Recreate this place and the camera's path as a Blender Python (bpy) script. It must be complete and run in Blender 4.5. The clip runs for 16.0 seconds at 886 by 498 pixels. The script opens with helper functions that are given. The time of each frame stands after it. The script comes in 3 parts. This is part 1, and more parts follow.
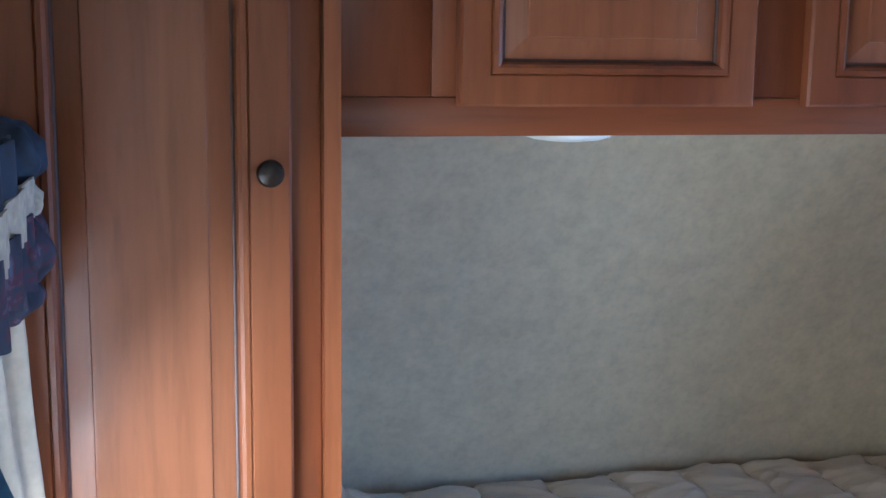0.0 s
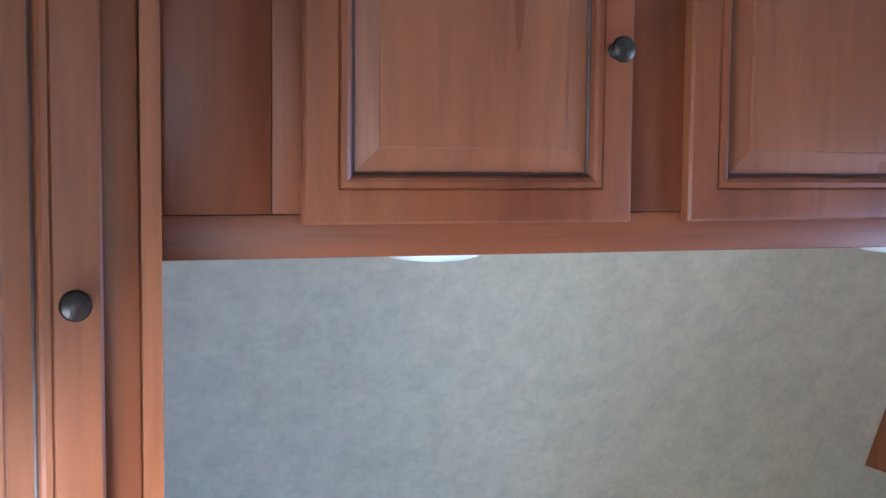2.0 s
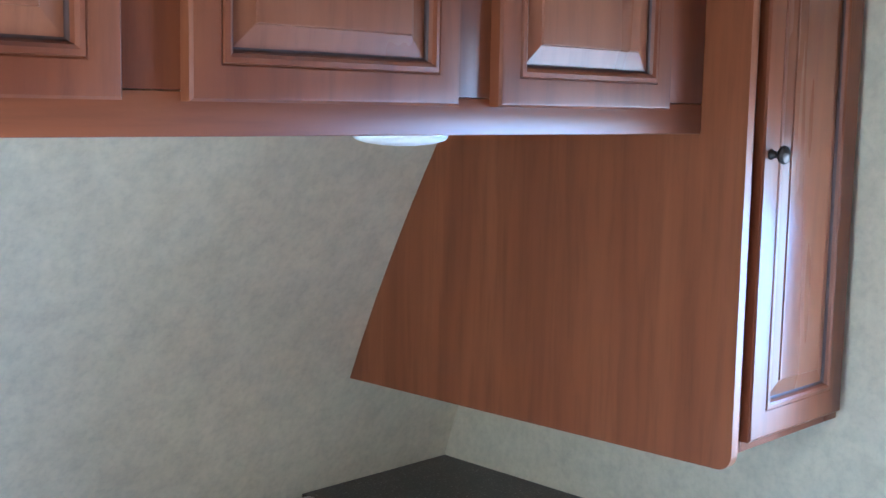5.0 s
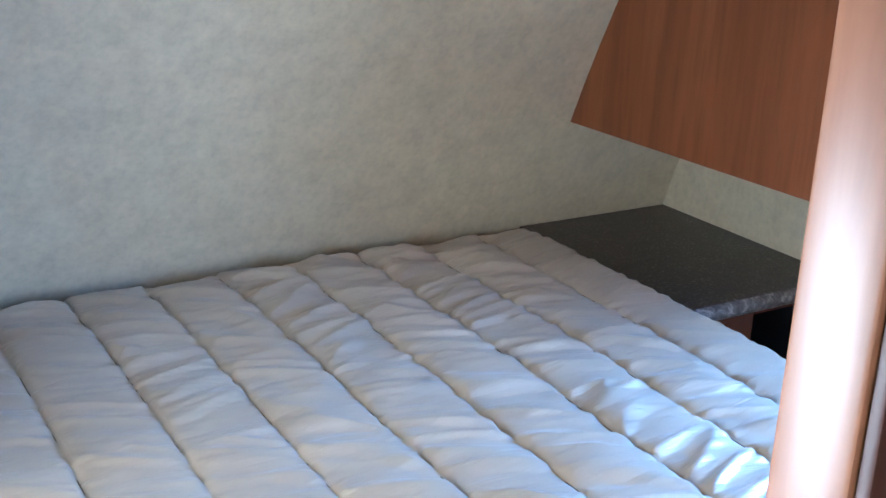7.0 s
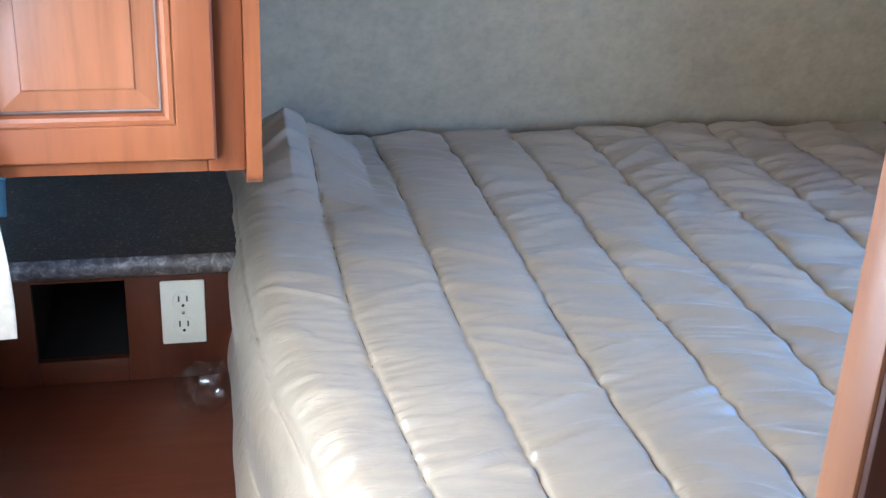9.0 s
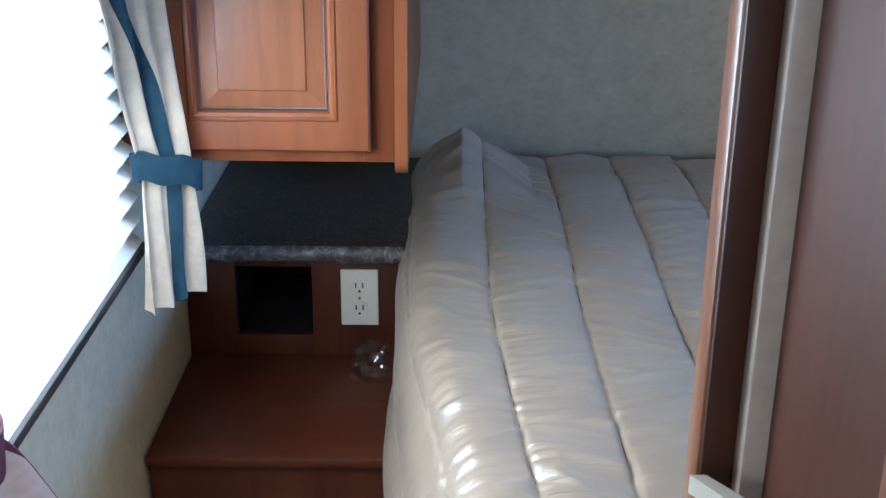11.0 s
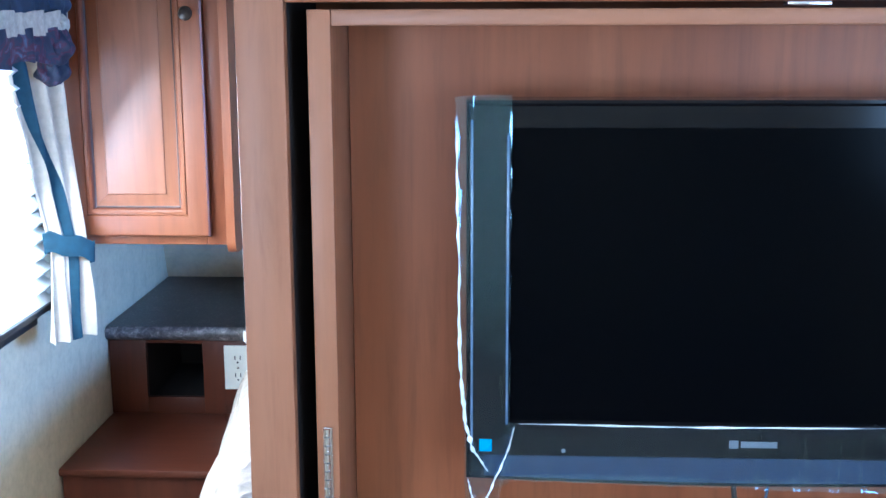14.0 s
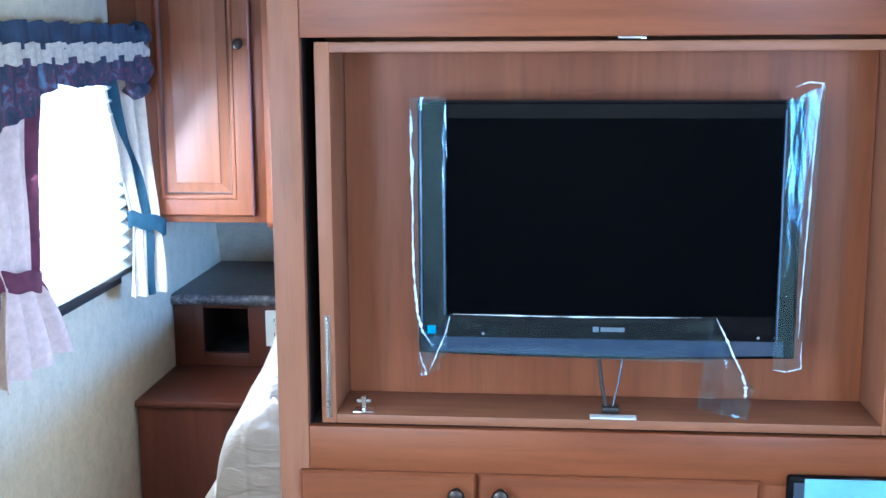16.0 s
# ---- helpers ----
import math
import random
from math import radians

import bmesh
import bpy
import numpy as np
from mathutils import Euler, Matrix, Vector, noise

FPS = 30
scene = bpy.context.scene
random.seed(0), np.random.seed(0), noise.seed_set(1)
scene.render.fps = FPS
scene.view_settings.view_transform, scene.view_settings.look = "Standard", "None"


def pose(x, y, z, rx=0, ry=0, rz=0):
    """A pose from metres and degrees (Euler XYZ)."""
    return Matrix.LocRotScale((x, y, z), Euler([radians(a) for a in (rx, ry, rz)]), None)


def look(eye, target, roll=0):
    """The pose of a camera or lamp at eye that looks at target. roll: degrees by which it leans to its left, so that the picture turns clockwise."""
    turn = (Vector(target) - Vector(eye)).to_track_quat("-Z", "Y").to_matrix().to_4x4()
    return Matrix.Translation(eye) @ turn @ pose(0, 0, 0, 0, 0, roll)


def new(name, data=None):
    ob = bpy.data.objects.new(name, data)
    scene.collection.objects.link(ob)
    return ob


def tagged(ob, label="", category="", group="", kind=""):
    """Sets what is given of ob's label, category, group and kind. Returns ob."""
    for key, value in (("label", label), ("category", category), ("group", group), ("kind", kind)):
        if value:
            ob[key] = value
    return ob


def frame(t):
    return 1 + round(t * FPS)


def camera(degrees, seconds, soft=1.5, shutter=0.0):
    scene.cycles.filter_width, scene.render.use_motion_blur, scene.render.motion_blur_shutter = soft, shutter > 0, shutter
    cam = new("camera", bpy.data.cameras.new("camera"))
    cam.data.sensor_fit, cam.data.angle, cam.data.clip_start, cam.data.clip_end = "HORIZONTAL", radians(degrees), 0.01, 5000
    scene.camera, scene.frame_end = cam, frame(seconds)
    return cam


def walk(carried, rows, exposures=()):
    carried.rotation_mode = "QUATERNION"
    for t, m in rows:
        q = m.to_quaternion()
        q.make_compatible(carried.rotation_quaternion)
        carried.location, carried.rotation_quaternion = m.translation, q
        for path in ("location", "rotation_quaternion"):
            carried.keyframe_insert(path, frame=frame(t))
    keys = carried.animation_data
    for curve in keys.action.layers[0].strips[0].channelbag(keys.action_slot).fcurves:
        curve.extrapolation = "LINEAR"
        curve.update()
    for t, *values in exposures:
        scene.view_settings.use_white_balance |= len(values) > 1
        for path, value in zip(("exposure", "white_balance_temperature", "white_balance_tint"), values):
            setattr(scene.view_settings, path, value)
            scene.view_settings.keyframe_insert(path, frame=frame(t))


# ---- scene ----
cam = camera(41.2, 16.0)
PATH = [
    (0, (0.229, -2.2, 1.569), (0.718, -0.29, 1.23), 0.8),
    (0.5, (0.238, -2.183, 1.579), (0.745, -0.265, 1.322), 0.4),
    (1, (0.246, -2.17, 1.576), (0.833, -0.262, 1.459), 0.2),
    (1.5, (0.279, -2.125, 1.569), (0.95, -0.248, 1.41), -0.2),
    (2, (0.332, -2.073, 1.572), (0.969, -0.183, 1.416), 0.5),
    (2.5, (0.334, -1.984, 1.573), (1.121, -0.152, 1.415), 1.1),
    (3, (0.333, -1.902, 1.563), (1.381, -0.206, 1.4), 2.0),
    (3.5, (0.349, -1.878, 1.564), (1.548, -0.288, 1.385), 1.4),
    (4, (0.364, -1.874, 1.565), (1.719, -0.415, 1.381), 0.7),
    (4.2, (0.373, -1.871, 1.556), (1.779, -0.462, 1.367), 0.6),
    (6.4, (0.386, -1.966, 1.45), (1.612, -0.467, 0.949), 1.1),
    (6.5, (0.417, -1.973, 1.459), (1.598, -0.449, 0.928), 0.8),
    (6.6, (0.425, -1.987, 1.451), (1.569, -0.439, 0.91), 0.5),
    (7, (0.392, -2.057, 1.507), (1.389, -0.453, 0.85), 2.4),
    (7.5, (0.401, -2.132, 1.499), (1.103, -0.398, 0.793), 2.1),
    (8, (0.389, -2.19, 1.474), (0.845, -0.407, 0.691), 1.4),
    (8.5, (0.368, -2.217, 1.468), (0.762, -0.418, 0.686), 2.3),
    (9, (0.348, -2.285, 1.458), (0.762, -0.502, 0.651), 2.6),
    (9.5, (0.323, -2.371, 1.456), (0.695, -0.574, 0.66), 3.4),
    (10, (0.347, -2.42, 1.457), (0.631, -0.595, 0.688), 2.4),
    (10.2, (0.374, -2.446, 1.462), (0.593, -0.61, 0.7), 1.8),
    (12.3, (0.669, -2.849, 1.466), (0.522, -0.918, 0.967), 0.4),
    (12.5, (0.705, -2.917, 1.449), (0.598, -0.969, 1.01), -0.8),
    (13, (0.83, -3.095, 1.448), (0.721, -1.14, 1.041), 0.1),
    (13.5, (0.934, -3.207, 1.438), (0.778, -1.264, 0.993), 1.3),
    (14, (0.972, -3.317, 1.437), (0.877, -1.358, 1.044), -0.2),
    (14.5, (0.98, -3.515, 1.442), (0.936, -1.553, 1.054), -0.3),
    (15, (1.022, -3.69, 1.451), (0.994, -1.719, 1.115), -0.2),
    (15.5, (1.119, -3.856, 1.444), (1.034, -1.892, 1.075), 0.8),
    (16, (1.154, -3.999, 1.44), (0.977, -2.037, 1.094), -0.3),
]
EXPOSURES = [(0.0, -0.65, 4880, 6), (1.0, -0.2, 4700, 6), (2.5, 0.1, 4600, 5), (4.0, 0.1, 4480, 4), (6.5, 0.2, 4750, 5), (7.5, -0.05, 4900, 6), (9.0, -0.33, 4950, 7), (9.5, -0.5, 4950, 7), (10.2, -0.65, 4950, 7), (12.3, -1.85, 4950, 6), (12.8, -1.4, 4850, 6), (13.5, -0.4, 4600, 6), (14.5, 0.0, 4400, 6), (16.0, 0.0, 4400, 6)]
walk(cam, [(t, look(eye, target, roll)) for t, eye, target, roll in PATH], EXPOSURES)


# world, lamps in the window openings, exposure
world = bpy.data.worlds.new("world")
scene.world = world
world.use_nodes = True
sky = world.node_tree.nodes.new("ShaderNodeTexSky")
sky.sky_type, sky.sun_disc = "NISHITA", False
sky.sun_elevation, sky.sun_rotation = radians(40), radians(-90)
world.node_tree.links.new(sky.outputs[0], world.node_tree.nodes["Background"].inputs[0])
world.node_tree.nodes["Background"].inputs[1].default_value = 0.1


def window_light(name, eye, target, w, h, power, colour, spread=180):
    data = bpy.data.lights.new(name, "AREA")
    data.shape, data.size, data.size_y, data.energy, data.color = "RECTANGLE", w, h, power, colour
    data.spread = radians(spread)
    ob = new(name, data)
    ob.matrix_world = look(eye, target)
    return ob


ROOM_W, CEIL, REAR = 2.315, 1.98, -6.2
WIN_Y0, WIN_Y1, WIN_Z0, WIN_Z1 = -1.70, -1.03, 0.835, 1.44
WIN_YM, WIN_ZM = (WIN_Y0 + WIN_Y1) / 2, (WIN_Z0 + WIN_Z1) / 2
window_light("daylight_left", (0.07, -1.41, 1.12), (1, -1.43, 0.47), 0.54, 0.48, 27, (1.0, 0.95, 0.86), 172)
window_light("daylight_right", (ROOM_W + 0.03, -1.4, 1.15), (1.5, -1.15, 0.7), 0.5, 0.4, 19, (0.2, 0.48, 1.0), 96)
window_light("daylight_saloon_left", (0.02, -4.1, 1.25), (1, -4.1, 1.2), 1.2, 0.62, 52, (1.0, 0.96, 0.9))
window_light("daylight_saloon_right", (ROOM_W - 0.02, -4.3, 1.25), (1, -4.3, 1.2), 1.4, 0.72, 40, (0.7, 0.86, 1.0))


# ---------------------------------------------------------------- materials
def material(name, rough=0.5, metal=0.0, spec=0.5):
    m = bpy.data.materials.new(name)
    m.use_nodes = True
    b = m.node_tree.nodes["Principled BSDF"]
    b.inputs["Roughness"].default_value = rough
    b.inputs["Metallic"].default_value = metal
    b.inputs["Specular IOR Level"].default_value = spec
    return m, m.node_tree.nodes, m.node_tree.links, b


def coords(nodes, links, scale, random_shift=False):
    tc, mp = nodes.new("ShaderNodeTexCoord"), nodes.new("ShaderNodeMapping")
    mp.inputs["Scale"].default_value = scale
    links.new(tc.outputs["Object"], mp.inputs["Vector"])
    if random_shift:
        info, mul = nodes.new("ShaderNodeObjectInfo"), nodes.new("ShaderNodeMath")
        mul.operation = "MULTIPLY"
        mul.inputs[1].default_value = 7.0
        links.new(info.outputs["Random"], mul.inputs[0])
        links.new(mul.outputs[0], mp.inputs["Location"])
    return mp.outputs["Vector"]


def noise_tex(nodes, links, vec, scale, detail=4.0, rough=0.55, distort=0.0):
    n = nodes.new("ShaderNodeTexNoise")
    n.inputs["Scale"].default_value, n.inputs["Detail"].default_value = scale, detail
    n.inputs["Roughness"].default_value, n.inputs["Distortion"].default_value = rough, distort
    links.new(vec, n.inputs["Vector"])
    return n.outputs["Fac"]


def ramp(nodes, links, fac, stops):
    r = nodes.new("ShaderNodeValToRGB")
    e = r.color_ramp.elements
    while len(e) < len(stops):
        e.new(0.5)
    for el, (p, c) in zip(e, stops):
        el.position, el.color = p, (*c, 1)
    links.new(fac, r.inputs["Fac"])
    return r.outputs["Color"]


def mix(nodes, links, fac, a, b, mode="MIX"):
    m = nodes.new("ShaderNodeMix")
    m.data_type, m.blend_type = "RGBA", mode
    for sock, v in ((m.inputs[0], fac), (m.inputs[6], a), (m.inputs[7], b)):
        if isinstance(v, (float, int)):
            sock.default_value = v
        elif isinstance(v, tuple):
            sock.default_value = (*v, 1)
        else:
            links.new(v, sock)
    return m.outputs[2]


def bump(nodes, links, bsdf, fac, strength, distance=0.002):
    b = nodes.new("ShaderNodeBump")
    b.inputs["Strength"].default_value, b.inputs["Distance"].default_value = strength, distance
    links.new(fac, b.inputs["Height"])
    links.new(b.outputs["Normal"], bsdf.inputs["Normal"])


def wood(name, dark, mid, light, axis="z", rough=0.34, fine=1.0):
    """Stained timber, with its grain along the given axis."""
    m, n, l, b = material(name, rough, 0, 0.36)
    along, cross = 1.4, 16.0 * fine
    scale = {"x": (along, cross, cross), "y": (cross, along, cross), "z": (cross, cross, along)}[axis]
    v = coords(n, l, scale, True)
    broad = noise_tex(n, l, v, 0.55, 3, 0.5, 0.6)
    grain = noise_tex(n, l, v, 3.2, 6, 0.65, 0.3)
    c1 = ramp(n, l, broad, [(0.3, dark), (0.5, mid), (0.72, light)])
    c2 = ramp(n, l, grain, [(0.32, (0.62, 0.58, 0.55)), (0.5, (0.95, 0.95, 0.95)), (0.75, (1.12, 1.1, 1.06))])
    l.new(mix(n, l, 0.52, c1, c2, "MULTIPLY"), b.inputs["Base Color"])
    r = n.new("ShaderNodeMapRange")
    r.inputs["To Min"].default_value, r.inputs["To Max"].default_value = rough - 0.08, rough + 0.12
    l.new(broad, r.inputs["Value"])
    l.new(r.outputs[0], b.inputs["Roughness"])
    bump(n, l, b, grain, 0.06, 0.001)
    return m


CH_D, CH_M, CH_L = (0.118, 0.032, 0.011), (0.172, 0.051, 0.017), (0.225, 0.076, 0.027)
cherry_z = wood("cherry_upright", CH_D, CH_M, CH_L, "z")
cherry_x = wood("cherry_level", CH_D, CH_M, CH_L, "x")
# Dark stain with shade mixed into its colour, for bedside boxes and end panel
shaded_cherry_z = wood("dark_cherry_shaded_upright", (0.058, 0.015, 0.0065), (0.08, 0.021, 0.009), (0.108, 0.031, 0.013), "z", 0.36)
shaded_cherry_x = wood("dark_cherry_shaded_level", (0.058, 0.015, 0.0065), (0.08, 0.021, 0.009), (0.108, 0.031, 0.013), "x", 0.36)
# Paler than the frames: window sheen on the door fields, put into the colour
sheen_panel_z = wood("cherry_panel_sheen", (0.16, 0.054, 0.023), (0.21, 0.077, 0.034), (0.26, 0.102, 0.047), "z", 0.27)
lam_z = wood("laminate_upright", (0.165, 0.048, 0.015), (0.212, 0.065, 0.02), (0.25, 0.084, 0.028), "z", 0.38, 1.3)
lam_x = wood("laminate_level", (0.165, 0.048, 0.015), (0.212, 0.065, 0.02), (0.25, 0.084, 0.028), "x", 0.38, 1.3)
# Shaded and lit copies of the jamb's cherry: dark rear, pale window face
jamb_shade_z = wood("jamb_shade", (0.04, 0.011, 0.005), (0.055, 0.015, 0.007), (0.075, 0.021, 0.01), "z", 0.45)
jamb_lit_z = wood("varnished_cherry_lit", (0.22, 0.09, 0.042), (0.27, 0.116, 0.056), (0.32, 0.145, 0.074), "z", 0.3)
coat_ = jamb_lit_z.node_tree.nodes["Principled BSDF"]
coat_.inputs["Coat Weight"].default_value, coat_.inputs["Coat Roughness"].default_value = 0.25, 0.35
edge_x = wood("edge_banding_level", (0.22, 0.09, 0.042), (0.26, 0.112, 0.054), (0.3, 0.138, 0.07), "x", 0.42)
edge_z = wood("edge_banding", (0.24, 0.097, 0.046), (0.28, 0.12, 0.058), (0.32, 0.145, 0.074), "z", 0.42)


def wallpaper(name, tone):
    m, n, l, b = material(name, 0.55, 0, 0.35)
    v = coords(n, l, (1, 1, 1))
    a = noise_tex(n, l, v, 22, 3, 0.5)
    f = noise_tex(n, l, v, 70, 3, 0.6)
    g = noise_tex(n, l, v, 260, 2, 0.6)
    base = ramp(n, l, a, [(0.32, tuple(0.91 * c for c in tone)), (0.5, tone), (0.7, tuple(1.07 * c for c in tone))])
    spots = ramp(n, l, f, [(0.3, (0.88, 0.88, 0.88)), (0.5, (0.99, 0.99, 0.98)), (0.72, (1.07, 1.07, 1.05))])
    l.new(mix(n, l, 0.8, base, spots, "MULTIPLY"), b.inputs["Base Color"])
    bump(n, l, b, g, 0.05, 0.001)
    return m


wall_paper = wallpaper("mottled_wall_vinyl", (0.565, 0.482, 0.325))
ceiling_white, n_, l_, b_ = material("ceiling_vinyl", 0.6)
l_.new(ramp(n_, l_, noise_tex(n_, l_, coords(n_, l_, (1, 1, 1)), 30), [(0.3, (0.66, 0.65, 0.62)), (0.7, (0.72, 0.71, 0.68))]), b_.inputs["Base Color"])


def plain(name, colour, rough=0.5, metal=0.0, vary=0.12, scale=40.0, spec=0.5, bumpy=0.0):
    m, n, l, b = material(name, rough, metal, spec)
    f = noise_tex(n, l, coords(n, l, (1, 1, 1)), scale, 4)
    l.new(ramp(n, l, f, [(0.3, tuple(c * (1 - vary) for c in colour)), (0.7, tuple(min(1, c * (1 + vary)) for c in colour))]), b.inputs["Base Color"])
    if bumpy:
        bump(n, l, b, f, bumpy)
    return m


# speckled dark counter laminate
counter, n_, l_, b_ = material("speckled_laminate", 0.33)
v_ = coords(n_, l_, (1, 1, 1))
sp_ = ramp(n_, l_, noise_tex(n_, l_, v_, 160, 3, 0.8), [(0.4, (0.028, 0.023, 0.021)), (0.58, (0.05, 0.042, 0.038)), (0.7, (0.26, 0.225, 0.2))])
bl_ = ramp(n_, l_, noise_tex(n_, l_, v_, 22, 3), [(0.35, (0.75, 0.75, 0.75)), (0.7, (1.25, 1.2, 1.2))])
l_.new(mix(n_, l_, 1.0, sp_, bl_, "MULTIPLY"), b_.inputs["Base Color"])

# satin quilt cover
satin, n_, l_, b_ = material("champagne_satin", 0.36, 0, 0.8)
v_ = coords(n_, l_, (1, 1, 1))
weave_ = noise_tex(n_, l_, coords(n_, l_, (30, 500, 500)), 1.0, 3)
soft_ = noise_tex(n_, l_, v_, 7, 4)
l_.new(ramp(n_, l_, soft_, [(0.3, (0.33, 0.26, 0.18)), (0.7, (0.4, 0.32, 0.226))]), b_.inputs["Base Color"])
b_.inputs["IOR"].default_value = 2.1
b_.inputs["Sheen Weight"].default_value = 0.15
b_.inputs["Sheen Roughness"].default_value = 0.4
pull_ = noise_tex(n_, l_, coords(n_, l_, (9, 46, 30)), 1.0, 3, 0.55, 0.7)
gather_ = mix(n_, l_, 0.06, pull_, weave_)
bump(n_, l_, b_, gather_, 0.55, 0.006)

# Thread darkened to stand for the shade in the seam creases
shaded_thread = plain("seam_thread_shade", (0.14, 0.115, 0.09), 0.8)
glaze = plain("dark_glaze", (0.05, 0.02, 0.012), 0.45, 0, 0.3, 70)
bronze = plain("dark_bronze", (0.055, 0.045, 0.038), 0.34, 0.85, 0.3, 90)
ivory = plain("ivory_plastic", (0.74, 0.71, 0.6), 0.38, 0, 0.03)
slot_dark = plain("slot_shadow", (0.03, 0.028, 0.025), 0.7)
# Near black stands in for the shade inside the cubby and the niche
recess = plain("recess_shade_black", (0.012, 0.01, 0.009), 0.8)
lamp_plastic = plain("lamp_diffuser_plastic", (0.8, 0.79, 0.74), 0.3, 0, 0.03)
cream = plain("cream_cloth", (0.5, 0.42, 0.31), 0.85, 0, 0.1, 60, 0.2, 0.15)
ruffle_cloth = plain("ruffle_cloth", (0.42, 0.37, 0.29), 0.85, 0, 0.2, 90, 0.2, 0.2)
mauve = plain("mauve_cream_cloth", (0.6, 0.45, 0.37), 0.85, 0, 0.12, 60, 0.2, 0.15)
blue_cloth = plain("blue_cloth", (0.016, 0.045, 0.066), 0.75, 0, 0.2, 50, 0.3, 0.15)
navy_cloth = plain("navy_cloth", (0.022, 0.032, 0.055), 0.7, 0, 0.5, 26, 0.3, 0.2)
maroon_cloth = plain("maroon_cloth", (0.1, 0.022, 0.04), 0.75, 0, 0.3, 30, 0.3, 0.15)
valance_cloth, n_, l_, b_ = material("figured_valance_cloth", 0.7, 0, 0.3)
v_ = coords(n_, l_, (1, 1, 1))
fig_ = ramp(n_, l_, noise_tex(n_, l_, v_, 22, 3, 0.6, 1.5), [(0.36, (0.016, 0.02, 0.035)), (0.5, (0.03, 0.035, 0.055)), (0.56, (0.075, 0.018, 0.035)), (0.72, (0.09, 0.16, 0.22))])
l_.new(fig_, b_.inputs["Base Color"])
sky_glow, n_, l_, b_ = material("hazy_sky", 1.0)
em_ = n_.new("ShaderNodeEmission")
em_.inputs["Color"].default_value, em_.inputs["Strength"].default_value = (0.95, 0.98, 1.0, 1), 13.0
l_.new(em_.outputs[0], n_["Material Output"].inputs["Surface"])
shade_cloth, n_, l_, b_ = material("pleated_shade_cloth", 0.85, 0, 0.2)
b_.inputs["Base Color"].default_value = (0.72, 0.73, 0.72, 1)
tl_, mx_ = n_.new("ShaderNodeBsdfTranslucent"), n_.new("ShaderNodeMixShader")
tl_.inputs["Color"].default_value = (0.86, 0.88, 0.88, 1)
mx_.inputs[0].default_value = 0.55
l_.new(b_.outputs[0], mx_.inputs[1])
l_.new(tl_.outputs[0], mx_.inputs[2])
l_.new(mx_.outputs[0], n_["Material Output"].inputs["Surface"])
# Blue for film rims and for a reflection painted along the bezel
rim_glint = plain("film_rim_glint_blue", (0.1, 0.15, 0.24), 0.2, 0, 0.15, 60, 0.5)
# Opaque white puts highlights on the folds of the clear film
fold_highlight = plain("folded_film_highlight", (0.75, 0.82, 0.88), 0.12, 0, 0.1, 150, 0.8)
black_trim = plain("black_window_frame", (0.018, 0.017, 0.017), 0.45, 0, 0.2)
tv_black = plain("gloss_black_plastic", (0.004, 0.0045, 0.006), 0.12, 0, 0.1, 40, 0.16)
tv_grey = plain("dark_blue_grey_plastic", (0.04, 0.056, 0.09), 0.25, 0, 0.1)
screen_mat = plain("screen_glass", (0.0012, 0.0015, 0.0022), 0.14, 0, 0.1, 40, 0.03)
steel = plain("bright_steel", (0.62, 0.63, 0.65), 0.22, 1.0, 0.1, 200)
label_white = plain("label_paper", (0.72, 0.76, 0.8), 0.5, 0, 0.02)
energy_blue = plain("energy_sticker", (0.02, 0.42, 0.62), 0.4, 0, 0.03)
logo_grey = plain("logo_silver", (0.35, 0.37, 0.4), 0.3, 0.6, 0.02)
cyan_film = plain("cyan_protective_film", (0.25, 0.55, 0.62), 0.25, 0, 0.15, 12)
carpet = plain("floor_vinyl", (0.16, 0.09, 0.05), 0.45, 0, 0.25, 18)
outside = plain("outside_ground", (0.3, 0.29, 0.26), 0.9, 0, 0.2, 3)

film, n_, l_, b_ = material("clear_packing_film", 0.08)
tr_, gl_, mx_ = n_.new("ShaderNodeBsdfTransparent"), n_.new("ShaderNodeBsdfGlossy"), n_.new("ShaderNodeMixShader")
gl_.inputs["Roughness"].default_value = 0.12
gl_.inputs["Color"].default_value = (0.42, 0.7, 1.0, 1)
tr_.inputs["Color"].default_value = (0.82, 0.9, 1.0, 1)
mx_.inputs[0].default_value = 0.11
l_.new(tr_.outputs[0], mx_.inputs[1])
l_.new(gl_.outputs[0], mx_.inputs[2])
bm_ = n_.new("ShaderNodeBump")
bm_.inputs["Strength"].default_value, bm_.inputs["Distance"].default_value = 0.3, 0.006
l_.new(noise_tex(n_, l_, coords(n_, l_, (2.2, 1, 0.35)), 24, 2), bm_.inputs["Height"])
l_.new(bm_.outputs[0], gl_.inputs["Normal"])
l_.new(mx_.outputs[0], n_["Material Output"].inputs["Surface"])

wrap_film, n_, l_, b_ = material("crumpled_clear_wrap", 0.08)
tr_, gl_, mx_ = n_.new("ShaderNodeBsdfTransparent"), n_.new("ShaderNodeBsdfGlossy"), n_.new("ShaderNodeMixShader")
gl_.inputs["Roughness"].default_value = 0.15
tr_.inputs["Color"].default_value = (0.97, 0.96, 0.95, 1)
mx_.inputs[0].default_value = 0.08
l_.new(tr_.outputs[0], mx_.inputs[1])
l_.new(gl_.outputs[0], mx_.inputs[2])
l_.new(mx_.outputs[0], n_["Material Output"].inputs["Surface"])
marbled, n_, l_, b_ = material("marbled_laminate_edge", 0.4)
